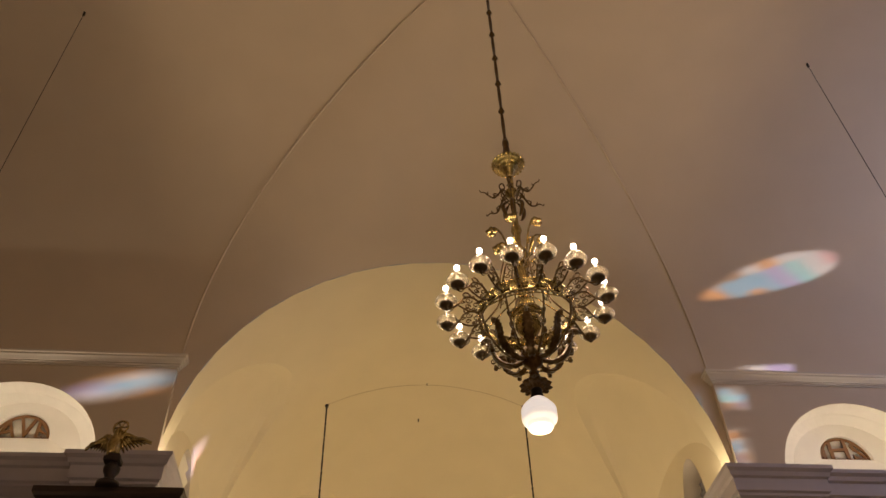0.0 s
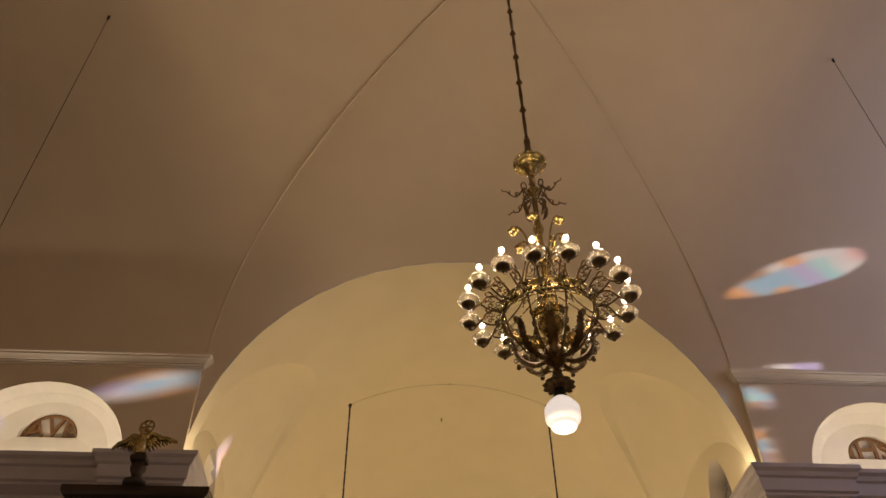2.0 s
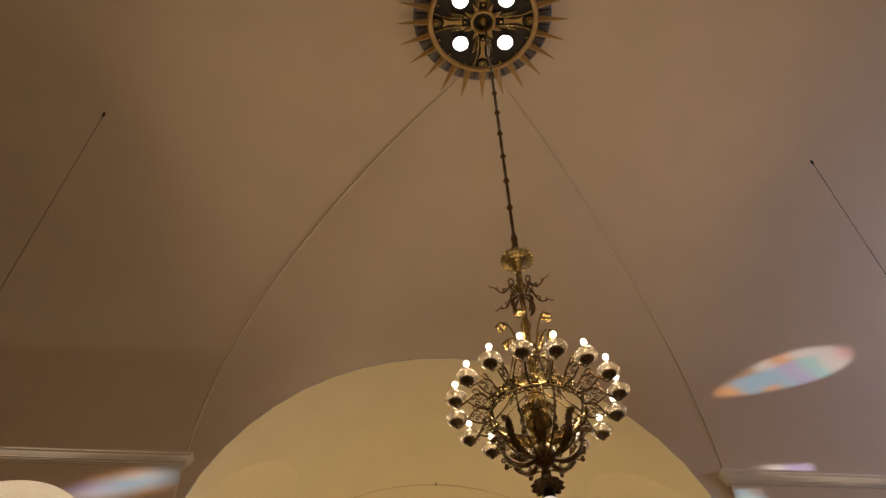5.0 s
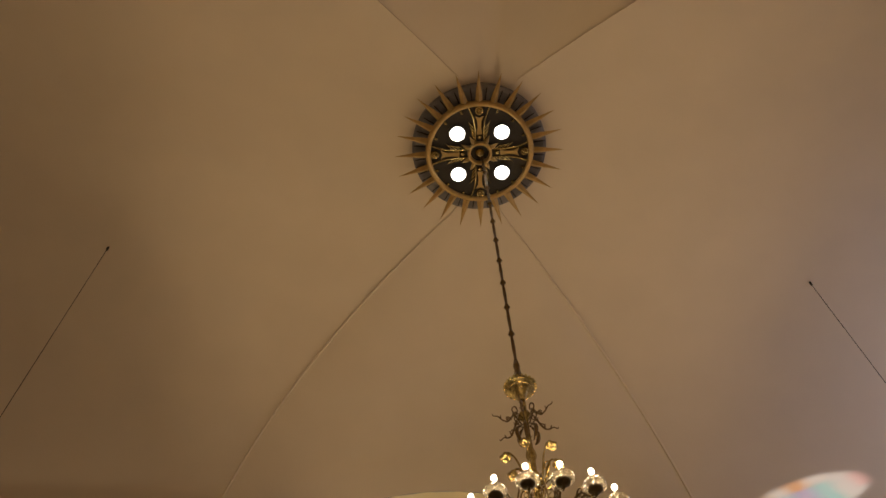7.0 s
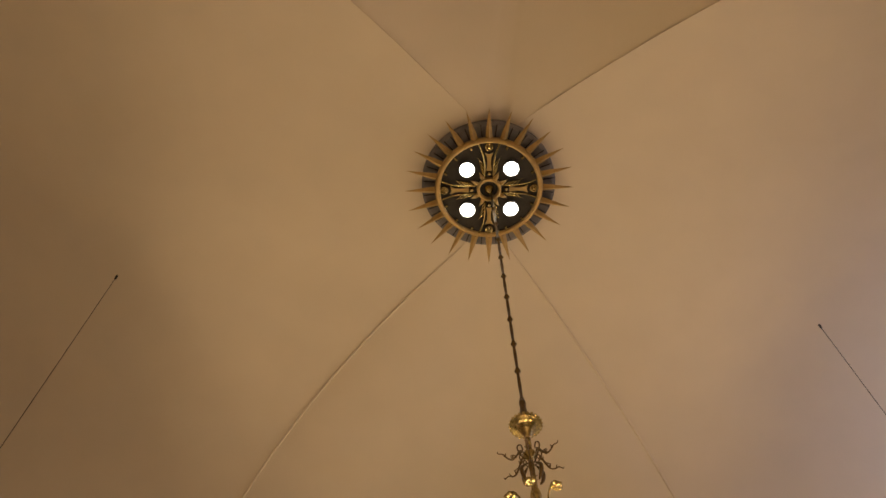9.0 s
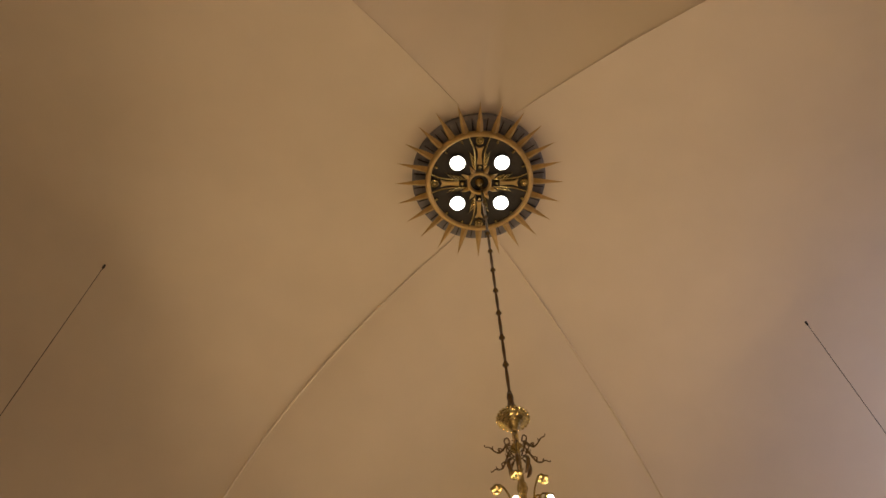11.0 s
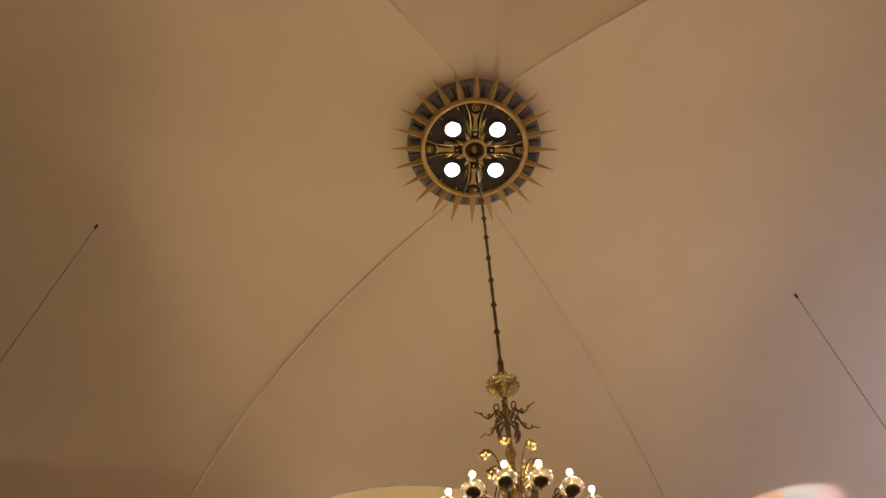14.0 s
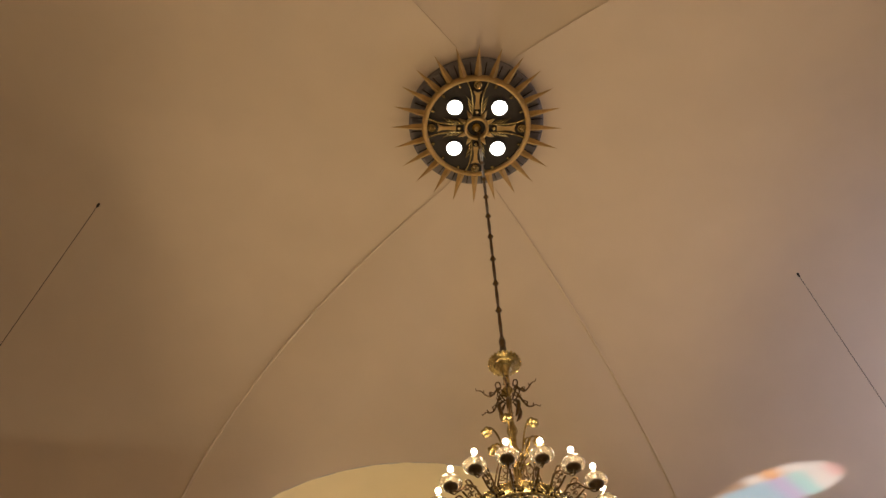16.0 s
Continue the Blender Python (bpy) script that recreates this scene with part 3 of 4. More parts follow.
def chandelier():
    c = empty("chandelier", pose(-0.028, 0, 0))
    tagged(c, "ornate brass chandelier with sixteen lit lamps on a rod", "chandelier")
    X, Z = Vector((1, 0, 0)), Vector((0, 0, 1))
    # hanging rod of spindles and knobs
    z, top, k = 7.14, 11.32, 0
    n = 10
    h = (top - z) / n
    for i in range(n):
        bm = bmesh.new()
        a = z + h * i
        lathe(bm, [(0.011, a), (0.02, a + 0.05 * h), (0.012, a + 0.1 * h), (0.017, a + 0.5 * h), (0.012, a + 0.9 * h), (0.02, a + 0.94 * h), (0.03, a + 0.97 * h), (0.02, a + h), (0.008, a + h)], 10)
        part("rod_link", bm, BRONZE, c)
    bm = bmesh.new()
    lathe(bm, [(0.012, 7.16), (0.026, 7.13), (0.03, 7.09), (0.024, 7.05), (0.034, 6.97), (0.046, 6.93), (0.046, 6.89), (0.03, 6.86), (0.012, 6.84)], 16)
    part("bell", bm, BRONZE, c)
    bm = bmesh.new()
    lathe(bm, [(0.02, 6.93), (0.07, 6.925), (0.118, 6.905), (0.126, 6.892), (0.116, 6.882), (0.100, 6.878), (0.096, 6.864), (0.090, 6.860), (0.074, 6.856), (0.071, 6.836), (0.064, 6.83), (0.05, 6.822), (0.046, 6.795), (0.036, 6.785), (0.03, 6.765), (0.02, 6.72)], 48)
    dish = part("canopy", bm, BRASS, c, "tiered brass canopy with a beaded rim", at=pose(0, 0, -0.075))
    bead = None
    for i in range(24):
        if bead is None:
            bm = bmesh.new()
            bmesh.ops.create_icosphere(bm, subdivisions=2, radius=0.013)
            bead = part("bead", bm, BRASS, dish).data
        else:
            new("bead", bead).parent = dish
    for i, o in enumerate(dish.children):
        o.matrix_local = pose(0.127 * math.cos(math.pi * i / 12), 0.127 * math.sin(math.pi * i / 12), 6.897)
    bm = bmesh.new()
    lathe(bm, [(0.02, 6.74), (0.026, 6.6), (0.022, 6.52), (0.045, 6.5), (0.052, 6.47), (0.022, 6.44), (0.02, 6.25), (0.024, 6.12), (0.036, 6.09), (0.042, 6.05), (0.026, 6.0), (0.024, 5.9), (0.038, 5.86), (0.044, 5.8), (0.03, 5.76), (0.046, 5.6), (0.06, 5.5), (0.05, 5.42), (0.03, 5.4), (0.022, 5.0), (0.022, 4.8)], 20)
    part("stem", bm, BRASS, c)
    # upper scrolls, six round the stem
    for i in range(6):
        bm = bmesh.new()
        pts = spline([(0.03, 0, 6.46), (0.075, 0, 6.54), (0.10, 0, 6.62), (0.07, 0, 6.66), (0.055, 0, 6.61), (0.085, 0, 6.585)], 6)
        tube(bm, pts, 0.006, 5)
        pts = spline([(0.08, 0, 6.58), (0.115, 0, 6.52), (0.15, 0, 6.47), (0.19, 0, 6.475), (0.225, 0, 6.505), (0.26, 0, 6.50), (0.268, 0, 6.52)], 6)
        tube(bm, pts, [0.009 * (1 - 0.6 * j / (len(pts) - 1)) for j in range(len(pts))], 5)
        scroll(bm, (0.115, 0.0, 6.50), (X, Z), 0.026, 0.005)
        scroll(bm, (0.06, 0.0, 6.56), (X, Z), 0.022, 0.005, 1.2, -1)
        for x, zz, w in ((0.10, 6.555, 0.020), (0.15, 6.49, 0.022), (0.205, 6.50, 0.014)):    # little leaves on the stalk
            tube(bm, [(x, -w, zz + 0.012), (x, 0, zz - 0.008), (x, w, zz + 0.012)], [0.002, 0.009, 0.002], 5)
        pts = spline([(0.04, 0, 6.46), (0.085, 0, 6.40), (0.075, 0, 6.32), (0.05, 0, 6.27)], 6)
        tube(bm, pts, [0.006 + 0.012 * math.sin(math.pi * j / (len(pts) - 1)) for j in range(len(pts))], 5)
        part("scroll", bm, BRONZE, c, at=pose(0, 0, -0.09, 0, 0, 60 * i + 12))
    # six roses on curved stalks
    for i in range(6):
        bm = bmesh.new()
        pts = spline([(0.035, 0, 5.80), (0.075, 0, 5.95), (0.11, 0, 6.10), (0.155, 0, 6.175), (0.19, 0, 6.16)], 6)
        tube(bm, pts, 0.0075, 5)
        pts = spline([(0.06, 0, 5.86), (0.12, 0, 5.93), (0.15, 0, 6.0), (0.11, 0, 6.03), (0.10, 0, 5.98)], 6)
        tube(bm, pts, 0.007, 5)
        rose = part("rose_stalk", bm, BRASS, c, at=pose(0, 0, -0.13, 0, 0, 60 * i + 8))
        bm = bmesh.new()
        lathe(bm, [(0.008, -0.042), (0.03, -0.035), (0.042, -0.012), (0.04, 0.008), (0.03, 0.0), (0.026, 0.014), (0.014, 0.006), (0.01, 0.02), (0.002, 0.02)], 30, wave=5, depth=0.14)
        part("rose", bm, BRASS, rose, "polished brass rose", at=pose(0.2, 0, 6.14, 0, 25, 0))
    # filigree brackets from stem to ring
    for i in range(8):
        bm = bmesh.new()
        tube(bm, spline([(0.05, 0, 5.72), (0.11, 0, 5.76), (0.15, 0, 5.62), (0.20, 0, 5.42), (0.35, 0, 5.28)], 7), 0.007, 5)
        tube(bm, spline([(0.05, 0, 5.45), (0.11, 0, 5.5), (0.17, 0, 5.45), (0.19, 0, 5.38)], 7), 0.006, 5)
        for x, zz, sz in ((0.08, 5.66, 0.032), (0.12, 5.58, 0.028), (0.085, 5.53, 0.026), (0.17, 5.42, 0.022)):
            scroll(bm, (x - sz, 0, zz), (X, Z), sz, 0.005, 1.3, 1 if i % 2 else -1)
        part("bracket", bm, BRONZE, c, at=pose(0, 0, 0, 0, 0, 45 * i + 10))
    # ring band
    SLIM = Matrix.Diagonal((0.89, 0.89, 1, 1))
    bm = bmesh.new()
    prof = [(0.352, 5.185), (0.368, 5.185), (0.372, 5.195), (0.362, 5.205), (0.362, 5.265), (0.374, 5.275), (0.372, 5.287), (0.352, 5.287)]
    rings = [[bm.verts.new((r * math.cos(2 * math.pi * q / 64), r * math.sin(2 * math.pi * q / 64), zz)) for q in range(64)] for r, zz in prof]
    for p, q in zip(rings, rings[1:] + rings[:1]):
        for j in range(64):
            bm.faces.new((p[j], p[(j + 1) % 64], q[(j + 1) % 64], q[j]))
    ring = part("ring", bm, BRASS, c, "embossed brass ring", at=SLIM)
    bead = None
    for i in range(48):
        if bead is None:
            bm = bmesh.new()
            bmesh.ops.create_icosphere(bm, subdivisions=1, radius=0.012)
            o = part("bead", bm, BRONZE, ring)
            bead = o.data
        else:
            o = new("bead", bead)
            o.parent = ring
        a = 2 * math.pi * i / 48
        o.matrix_local = pose(0.366 * math.cos(a), 0.366 * math.sin(a), 5.176)
    for i in range(16):
        a = 360 / 16 * (i + 0.5)
        bm = bmesh.new()
        lathe(bm, [(0.026, 0), (0.024, 0.008), (0.012, 0.006), (0.008, 0.014), (0.002, 0.015)], 12, wave=6, depth=0.12)
        part("medallion", bm, BRASS, ring, at=pose(0, 0, 0, 0, 0, a) @ pose(0.362, 0, 5.236, 0, 90, 0))
    # lamp arms, one built and fifteen that share its meshes
    first = None
    for i in range(16):
        turn = pose(0, 0, -0.05, 0, 0, 22.5 * i + LAMP_TURN) @ pose(-0.05, 0, 0)
        if first is None:
            bm = bmesh.new()
            tube(bm, spline([(0.365, 0, 5.35), (0.42, 0, 5.40), (0.48, 0, 5.39), (0.52, 0, 5.335), (0.56, 0, 5.30), (0.595, 0, 5.295), (0.605, 0, 5.32)], 7), 0.008, 6)
            tube(bm, spline([(0.365, 0, 5.29), (0.40, 0, 5.275), (0.455, 0, 5.28), (0.52, 0, 5.32)], 7), 0.0075, 5)
            for x, zz, sz, fl in ((0.385, 5.335, 0.024, 1), (0.405, 5.30, 0.018, -1), (0.435, 5.372, 0.026, -1), (0.445, 5.318, 0.02, 1), (0.482, 5.35, 0.015, 1), (0.41, 5.40, 0.014, 1)):
                for w in (0.0,):
                    scroll(bm, (x - sz * 0.4, w, zz), (X, Z), sz, 0.0062, 1.2, fl)
            tube(bm, spline([(0.42, 0, 5.40), (0.455, 0.0, 5.44), (0.485, 0, 5.425), (0.475, 0, 5.40)], 6), 0.007, 5)
            tube(bm, spline([(0.545, 0, 5.31), (0.575, 0, 5.27), (0.605, 0, 5.265), (0.60, 0, 5.285)], 6), 0.005, 5)
            arm = part("lamp_arm", bm, BRONZE, c, "pierced scrolled arm", at=turn)
            bm = bmesh.new()
            lathe(bm, [(0.004, 5.262), (0.012, 5.27), (0.010, 5.285), (0.020, 5.29), (0.043, 5.302), (0.049, 5.316), (0.038, 5.323), (0.018, 5.33), (0.012, 5.345), (0.004, 5.346)], 18, at=(0.605, 0, 0))
            cup = part("cup", bm, DARK_CUP, arm, "dark bronze lamp cup")
            bm = bmesh.new()
            prof = [(0.044, 5.316), (0.064, 5.322), (0.076, 5.334), (0.077, 5.348), (0.070, 5.363), (0.060, 5.370), (0.0575, 5.368), (0.0675, 5.361), (0.0745, 5.347), (0.0735, 5.336), (0.062, 5.325), (0.043, 5.319)]
            rings = [[bm.verts.new((0.605 + r * math.cos(2 * math.pi * q / 24), r * math.sin(2 * math.pi * q / 24), zz)) for q in range(24)] for r, zz in prof]
            for p, q in zip(rings, rings[1:] + rings[:1]):
                for j in range(24):
                    bm.faces.new((p[j], p[(j + 1) % 24], q[(j + 1) % 24], q[j]))
            shade = part("shade", bm, GLASS, arm, "clear glass bowl shade")
            bm = bmesh.new()
            lathe(bm, [(0.010, 5.342), (0.010, 5.44), (0.008, 5.446)], 10, at=(0.605, 0, 0))
            candle = part("candle", bm, GLASS, arm, "slim clear glass candle tube")
            bm = bmesh.new()
            lathe(bm, [(0.007, 5.445), (0.013, 5.448), (0.0175, 5.456), (0.019, 5.465), (0.0175, 5.474), (0.013, 5.481), (0.002, 5.484)], 16, at=(0.605, 0, 0))
            bulb = part("bulb", bm, BULB, arm, "lit round bulb")
            first = (arm, cup, shade, candle, bulb)
        else:
            o = new("lamp_arm", first[0].data)
            o.parent, o.matrix_local = c, turn
            o["label"] = "pierced scrolled arm"
            for src in first[1:]:
                q = new(src.name.split(".")[0], src.data)
                q.parent = o
                q["label"] = src["label"]
    # acanthus arms of the basket
    for i in range(8):
        spine = spline([(0.045, 0, 4.85), (0.13, 0, 4.825), (0.205, 0, 4.86), (0.25, 0, 4.93), (0.26, 0, 5.00), (0.282, 0, 5.055), (0.31, 0, 5.05), (0.305, 0, 5.022)], 6)
        bm = bmesh.new()
        n = len(spine)
        rows = []
        for j, p in enumerate(spine):
            d = (spine[min(j + 1, n - 1)] - spine[max(j - 1, 0)]).normalized()
            nrm = d.cross(Vector((0, 1, 0)))
            t = j / (n - 1)
            w = (0.012 + 0.026 * math.sin(math.pi * min(1, t * 1.15)) ** 0.7) * (1.0 if j % 3 else 0.66)
            rows.append([bm.verts.new(p + Vector((0, s * w, 0)) - nrm * (0.014 * (abs(s) - 0.4)) + nrm * th) for s, th in ((-1, 0), (-0.5, 0.006), (0, 0.016), (0.5, 0.006), (1, 0), (0.5, -0.008), (0, -0.008), (-0.5, -0.008))])
        for p, q in zip(rows, rows[1:]):
            for k in range(8):
                bm.faces.new((p[k], p[(k + 1) % 8], q[(k + 1) % 8], q[k]))
        bm.faces.new(rows[0][::-1])
        bm.faces.new(rows[-1])
        part("acanthus_arm", bm, BRONZE, c, "dark cast acanthus leaf arm", at=pose(0, 0, 0, 0, 0, 45 * i + 31.5))
        bm = bmesh.new()
        tube(bm, spline([(0.13, 0, 4.84), (0.22, 0, 4.89), (0.30, 0, 4.99), (0.345, 0, 5.1), (0.36, 0, 5.19)], 7), 0.009, 6)
        for x, zz, sz in ((0.29, 4.96, 0.026), (0.315, 5.04, 0.024), (0.335, 5.12, 0.022), (0.25, 4.90, 0.02)):
            scroll(bm, (x, 0, zz), (X, Z), sz, 0.006, 1.2, -1)
        lathe(bm, [(0.002, 0), (0.014, 0.006), (0.018, 0.018), (0.010, 0.032), (0.014, 0.04), (0.002, 0.046)], 10, at=(0.30, 0, 4.875))
        part("basket_rib", bm, BRONZE, c, at=pose(0, 0, 0, 0, 0, 45 * i + 9) @ SLIM)
        bm = bmesh.new()
        tube(bm, spline([(0.03, 0, 5.42), (0.10, 0, 5.40), (0.2, 0, 5.34), (0.355, 0, 5.24)], 7), 0.006, 5)
        part("stay", bm, BRASS, c, at=pose(0, 0, 0, 0, 0, 45 * i + 9) @ SLIM)
    bm = bmesh.new()
    lathe(bm, [(0.02, 5.38), (0.05, 5.37), (0.062, 5.33), (0.075, 5.29), (0.078, 5.26), (0.112, 5.245), (0.115, 5.225), (0.095, 5.21), (0.092, 5.18), (0.088, 5.13), (0.07, 5.08), (0.04, 5.05), (0.02, 5.04)], 32)
    vase = part("vase", bm, BRASS, c, "turned brass vase")
    bm = bmesh.new()
    for i in range(28):
        a = 2 * math.pi * i / 28
        lathe(bm, [(0.002, -0.012), (0.010, -0.004), (0.010, 0.006), (0.002, 0.012)], 6, at=(0.113 * math.cos(a), 0.113 * math.sin(a), 5.235))
    part("gadroon", bm, BRONZE, vase)
    bm = bmesh.new()
    lathe(bm, [(0.02, 4.98), (0.05, 4.95), (0.075, 4.90), (0.08, 4.86), (0.06, 4.82), (0.05, 4.805), (0.025, 4.79), (0.018, 4.76), (0.03, 4.745), (0.03, 4.73), (0.015, 4.72)], 24)
    part("hub", bm, BRONZE, c)
    bm = bmesh.new()
    lathe(bm, [(0.015, 4.74), (0.03, 4.715), (0.05, 4.69), (0.08, 4.665), (0.095, 4.645), (0.085, 4.632), (0.06, 4.65), (0.045, 4.64), (0.04, 4.62), (0.02, 4.62)], 72, wave=12, depth=0.15)
    part("leaf_cap", bm, BRONZE, c, "leafy bronze cap")
    bm = bmesh.new()
    lathe(bm, [(0.02, 4.63), (0.036, 4.62), (0.036, 4.575), (0.044, 4.57), (0.044, 4.545), (0.02, 4.54)], 20)
    part("gallery", bm, IRON, c, "black lamp gallery")
    bm = bmesh.new()
    lathe(bm, [(0.0384, 4.555), (0.048, 4.548), (0.06144, 4.536), (0.06336, 4.532), (0.07968, 4.516), (0.0816, 4.512), (0.09792, 4.492), (0.1075, 4.476), (0.109, 4.466), (0.109, 4.44), (0.1066, 4.437), (0.109, 4.434), (0.109, 4.405),
               (0.1037, 4.39), (0.08448, 4.371), (0.08064, 4.367), (0.07872, 4.347), (0.07104, 4.338), (0.0576, 4.338), (0.05184, 4.352), (0.0096, 4.36)], 40)
    part("globe", bm, OPAL, c, "lit white opal glass globe")


LAMP_TURN = 4.0
chandelier()


# ---- rods that carry lamps in the transepts, and chains in the choir ----
for x, y, z in ((-4.935, 1.575, 11.25), (4.752, 1.678, 11.22)):
    r = empty("lamp_rod", pose(x, y, z))
    tagged(r, "thin dark rod hanging from the vault", "lamp rod", group="rods in the transepts")
    bm = bmesh.new()
    tube(bm, [(0, 0, 0.1), (0, 0, -6.2)], 0.0036, 8)
    part("rod", bm, IRON, r)
    bm = bmesh.new()
    lathe(bm, [(0.005, 0.05), (0.014, 0.07), (0.016, 0.10), (0.016, 0.2)], 12)
    part("ceiling_rose", bm, IRON, r)

for x, z in ((-1.80, 9.50), (1.53, 9.60)):
    r = empty("lamp_chain", pose(x, CHAIN_Y - 0.02, z))
    tagged(r, "dark spindle chain hanging in the choir", "lamp chain", group="chains in the choir")
    for i in range(14):
        bm = bmesh.new()
        a = -0.30 * (i + 1)
        lathe(bm, [(0.006, a), (0.012, a + 0.03), (0.015, a + 0.15), (0.011, a + 0.25), (0.02, a + 0.28), (0.006, a + 0.30)], 8)
        part("link", bm, IRON, r)
    bm = bmesh.new()
    lathe(bm, [(0.008, -0.01), (0.03, 0.0), (0.035, 0.03)], 12)
    part("hook_plate", bm, IRON, r)

# wire along the vault between the chains, and two small hooks
bm = bmesh.new()
tube(bm, [(ARCH_X + ARCH_R * 0.998 * math.cos(a), CHAIN_Y - 0.02, ARCH_Z + ARCH_R * 0.998 * math.sin(a)) for a in (radians(62.5 + 58 * i / 40) for i in range(41))], 0.0022, 5)
tagged(part("cable", bm, LETTER), "thin brown cable fixed across the choir vault", "cable")
for p in ((-0.12, 7.55, 9.985), (-0.21, 8.5, 9.86)):
    bm = bmesh.new()
    lathe(bm, [(0.002, -0.026), (0.007, -0.022), (0.008, -0.012), (0.005, -0.008), (0.011, 0.0), (0.011, 0.04)], 12)
    tagged(part("ceiling_hook", bm, IRON, at=pose(*p)), "small dark hook in the choir vault", "hook")


# ---- half-round windows with letters ----
def lettered_window(side, text, index):
    w = empty("window_%d" % index, pose(-5.33 if side < 0 else 5.2, FRONT + 0.55, 7.20 if side < 0 else 7.145))
    tagged(w, "half-round window with amber lettered tracery", "window", kind="structure")
    bm = bmesh.new()
    pts = [(0.325 * math.cos(math.pi * i / 24), 0, 0.325 * math.sin(math.pi * i / 24)) for i in range(25)]
    tube(bm, pts, 0.02, 6)
    tube(bm, [(-0.34, 0, 0.012), (0.34, 0, 0.012)], 0.018, 6)
    part("window_frame", bm, LETTER, w)
    cu = bpy.data.curves.new("lettering", "FONT")
    cu.body, cu.align_x, cu.size, cu.extrude, cu.offset = text, "CENTER", 0.36, 0.012, 0.002
    tmp = bpy.data.objects.new("lettering", cu)
    me = bpy.data.meshes.new_from_object(tmp)
    me.materials.clear()
    me.materials.append(LETTER)
    xs = [v.co.x for v in me.vertices]
    ys = [v.co.y for v in me.vertices]
    k = 0.60 / (max(xs) - min(xs))
    for v in me.vertices:
        u = (v.co.x - (max(xs) + min(xs)) / 2) * k
        rise = math.sqrt(max(0.003, 0.325 ** 2 - u * u))
        v.co = Vector((u, v.co.z * -1.0 - 0.0, 0.015 + (v.co.y - min(ys)) / (max(ys) - min(ys)) * max(0.12, rise - 0.02)))
    o = new("lettering", me)
    o.parent = w
    bpy.data.objects.remove(tmp)
    bm = bmesh.new()
    vs = [bm.verts.new((0.34 * math.cos(math.pi * i / 24), 0.04, 0.34 * math.sin(math.pi * i / 24))) for i in range(25)]
    bm.faces.new(vs)
    part("pane", bm, FROST, w, "frosted white pane", smooth=False)


FROST = material("milk_glass", (0.86, 0.82, 0.76), 0.25, vary=0.03, scale=8)
lettered_window(-1, "AVE", 4)
lettered_window(1, "IHS", 5)


def choir_window(side, index):
    w = empty("window_%d" % index, pose(ARCH_X + side * (ARCH_R + (0.1 if side < 0 else 0.27)), NICHE[side][0], NICHE[side][1] + 0.04))
    tagged(w, "small arched choir window with slanting glass louvres", "window", kind="structure")
    half, rise = NICHE[side][2] - 0.06, NICHE[side][3] - 0.1
    bm = bmesh.new()
    pts = [(0, half * math.cos(math.pi * i / 20), rise * math.sin(math.pi * i / 20)) for i in range(21)]
    tube(bm, pts, 0.03, 6)
    part("window_frame", bm, WOOD, w)
    bm = bmesh.new()
    tube(bm, [(0, 0, 0), (0, 0, rise)], 0.018, 6)
    part("mullion", bm, WOOD, w)
    for i in range(6):
        bm = bmesh.new()
        z = 0.04 + 0.15 * rise * i
        h = half * math.cos(math.asin(min(1, (z + 0.1) / rise))) - 0.02
        box(bm, (-0.012, -h, 0), (0.012, h, 0.15 * rise), 0.004)
        part("louvre", bm, FROST if side < 0 else GREY, w, smooth=False, at=pose(0, 0, z, 0, -side * 28, 0))


choir_window(-1, 6)
choir_window(1, 7)


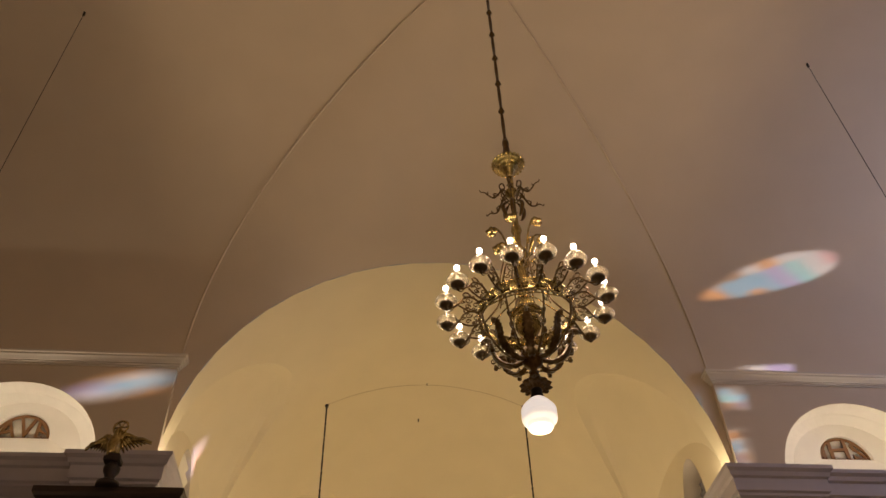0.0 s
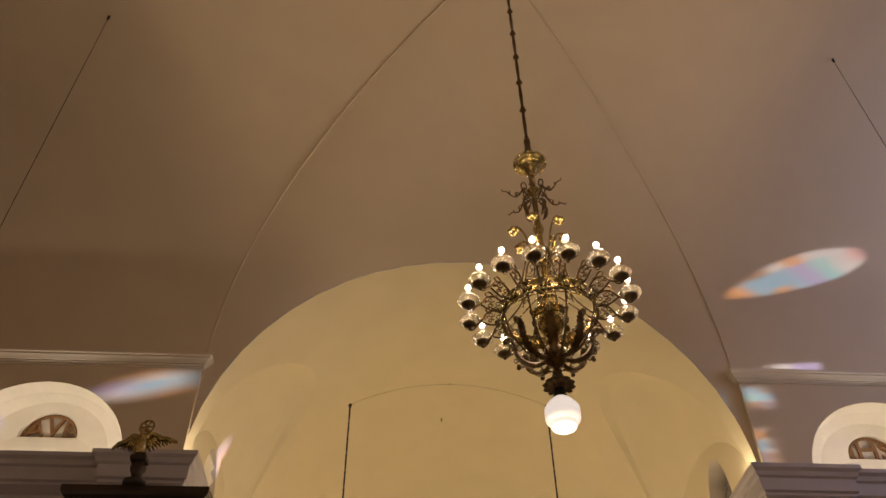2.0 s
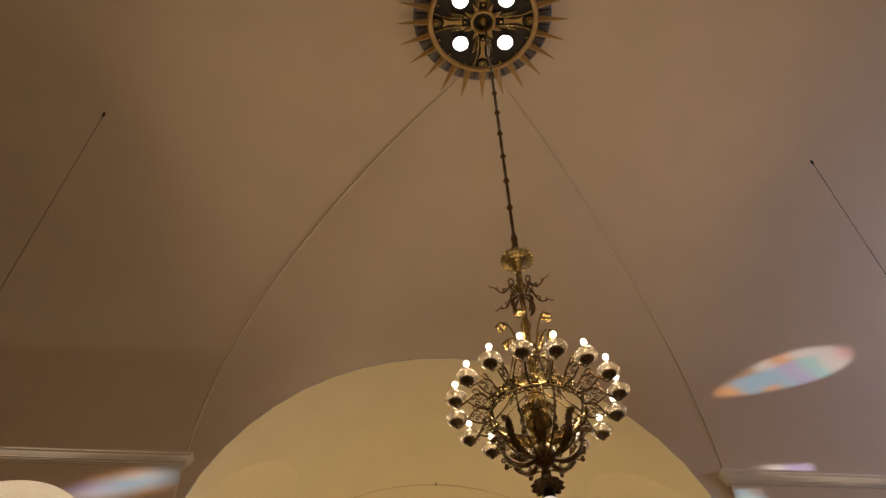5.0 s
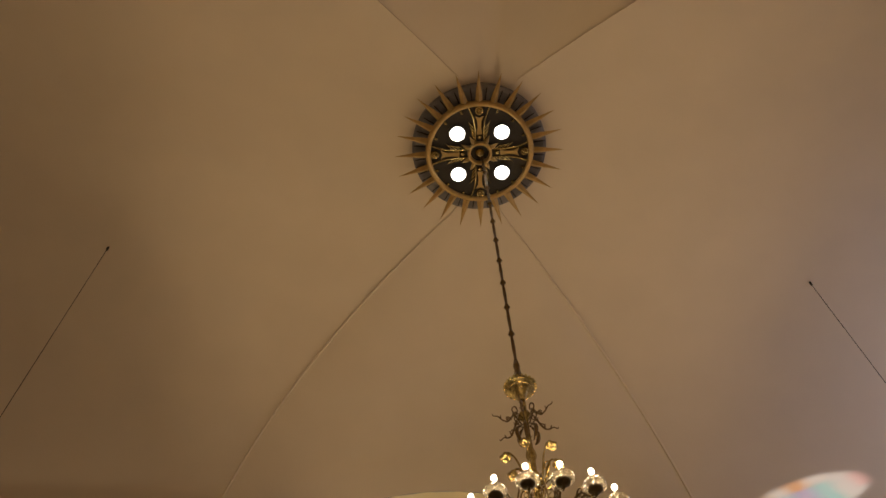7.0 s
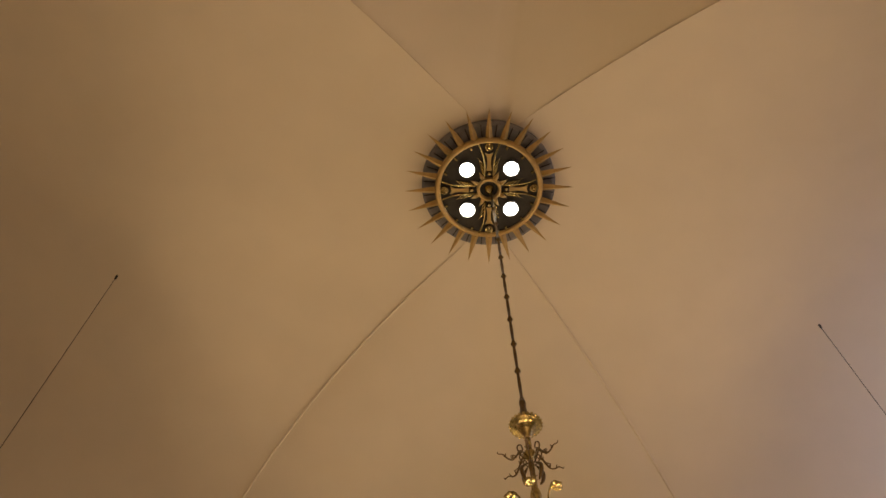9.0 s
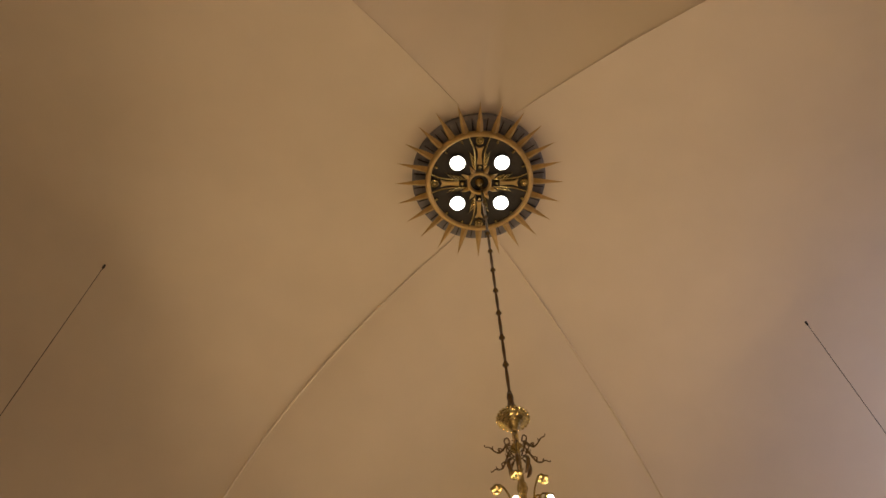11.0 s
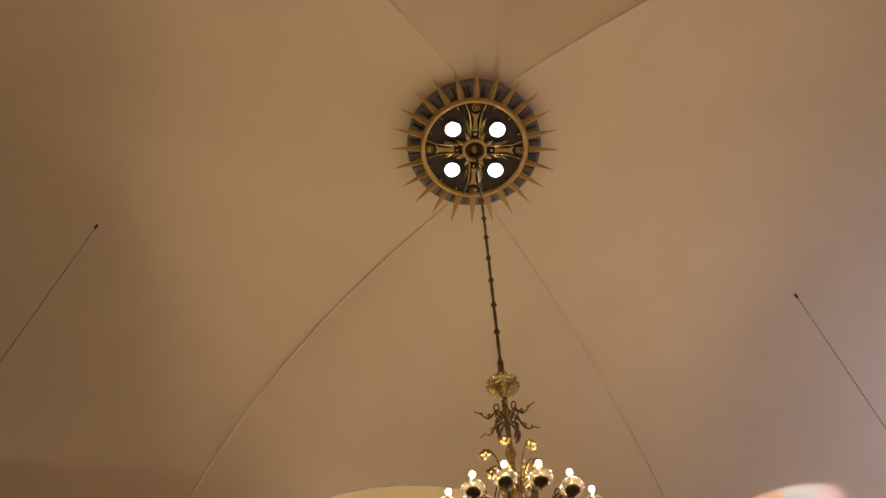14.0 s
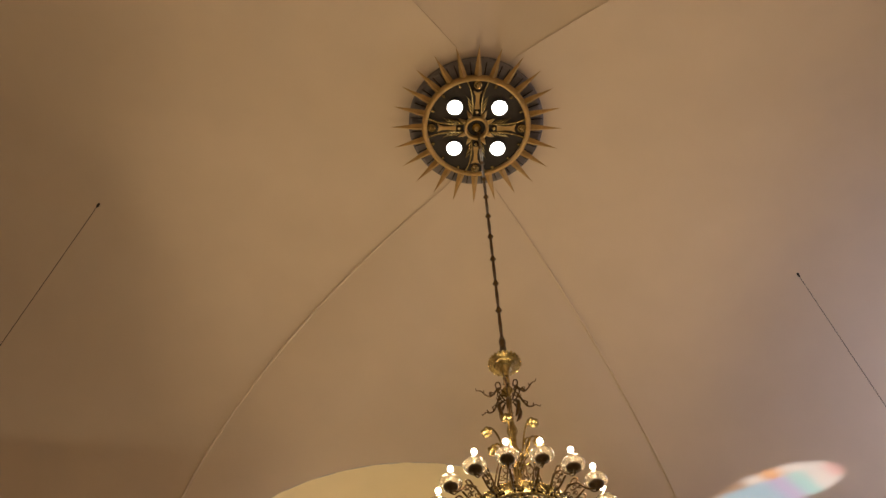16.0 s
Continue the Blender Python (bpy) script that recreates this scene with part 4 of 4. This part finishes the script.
# ---- wooden canopy with an eagle ----
def canopy():
    c = empty("wooden_canopy", pose(-3.52, 3.2, 0))
    tagged(c, "dark walnut canopy with carved edge beside the pier", "canopy")
    bm = bmesh.new()
    prof = [(0.0, 4.6), (0.02, 5.28), (0.06, 5.32), (0.06, 5.40), (0.03, 5.42), (0.03, 5.50), (0.08, 5.54), (0.10, 5.57), (0.10, 5.63), (-0.05, 5.64), (-0.05, 4.6)]
    path = [(0.6, 1.0), (0.6, 0.1), (-0.6, 0.1), (-0.6, 1.0)]
    bm2 = sweep(path[::-1], prof)
    part("cornice", bm2, WOOD, c, smooth=False)
    box(bm, (-0.6, 0.1, 0.0), (0.6, 1.0, 5.62), 0.01)
    part("body", bm, WOOD, c, smooth=False)
    me = None
    for i in range(26):
        if me is None:
            bm = bmesh.new()
            box(bm, (-0.014, -0.03, 5.43), (0.014, 0.08, 5.495), 0.003)
            o = part("dentil", bm, WOOD, c, smooth=False)
            me = o.data
        else:
            o = new("dentil", me)
            o.parent = c
        o.matrix_local = pose(-0.6 + 1.2 * i / 25, 0.03, 0)
    bm = bmesh.new()
    lathe(bm, [(0.11, 5.62), (0.11, 5.66), (0.07, 5.68), (0.045, 5.72), (0.075, 5.78), (0.08, 5.82), (0.05, 5.85), (0.04, 5.88)], 20, at=(-0.02, 0.0, 0))
    part("finial", bm, WOOD, c)
    bm = bmesh.new()
    box(bm, (-0.11, -0.07, 5.875), (0.05, 0.07, 5.925), 0.012)
    box(bm, (-0.08, -0.05, 5.92), (0.03, 0.05, 5.965), 0.01)
    part("perch", bm, WOOD, c, smooth=False)


def eagle():
    bm = bmesh.new()
    # body, neck and head
    lathe(bm, [(0.02, -0.02), (0.055, 0.02), (0.075, 0.09), (0.07, 0.16), (0.045, 0.21), (0.034, 0.24), (0.04, 0.265), (0.03, 0.29), (0.005, 0.30)], 14)
    tube(bm, [(0.03, -0.02, 0.265), (0.06, -0.03, 0.26), (0.075, -0.035, 0.245)], [0.018, 0.011, 0.002], 6)
    # wings of overlapping feathers
    for s in (-1, 1):
        for i in range(9):
            t = i / 8
            root = Vector((s * (0.04 + 0.12 * t), 0.02, 0.17 + 0.05 * math.sin(math.pi * t)))
            tip = Vector((s * (0.09 + 0.26 * t), 0.06 + 0.02 * t, 0.05 + 0.11 * t ** 0.8))
            tube(bm, [root, root.lerp(tip, 0.5) + Vector((0, -0.014, 0.012)), tip], [0.024, 0.023, 0.006], 6)
        tube(bm, spline([(s * 0.04, 0, 0.17), (s * 0.09, 0, 0.225), (s * 0.16, 0.02, 0.205), (s * 0.26, 0.05, 0.165), (s * 0.345, 0.08, 0.14)], 5), [0.03 - 0.001 * j for j in range(21)], 7)
    # wheel-shaped nimbus
    n = 24
    tube(bm, [(0.075 * math.cos(2 * math.pi * i / n), 0.03, 0.335 + 0.075 * math.sin(2 * math.pi * i / n)) for i in range(n + 1)], 0.012, 6)
    for i in range(3):
        a = math.pi * i / 3
        d = Vector((0.07 * math.cos(a), 0, 0.07 * math.sin(a)))
        tube(bm, [Vector((0, 0.03, 0.335)) - d, Vector((0, 0.03, 0.335)) + d], 0.008, 5)
    tagged(part("eagle_statue", bm, BRASS, at=pose(-3.58, 3.2, 5.96, 0, 0, -12)), "gilded eagle with spread wings on the wooden canopy", "statue")


canopy()
eagle()
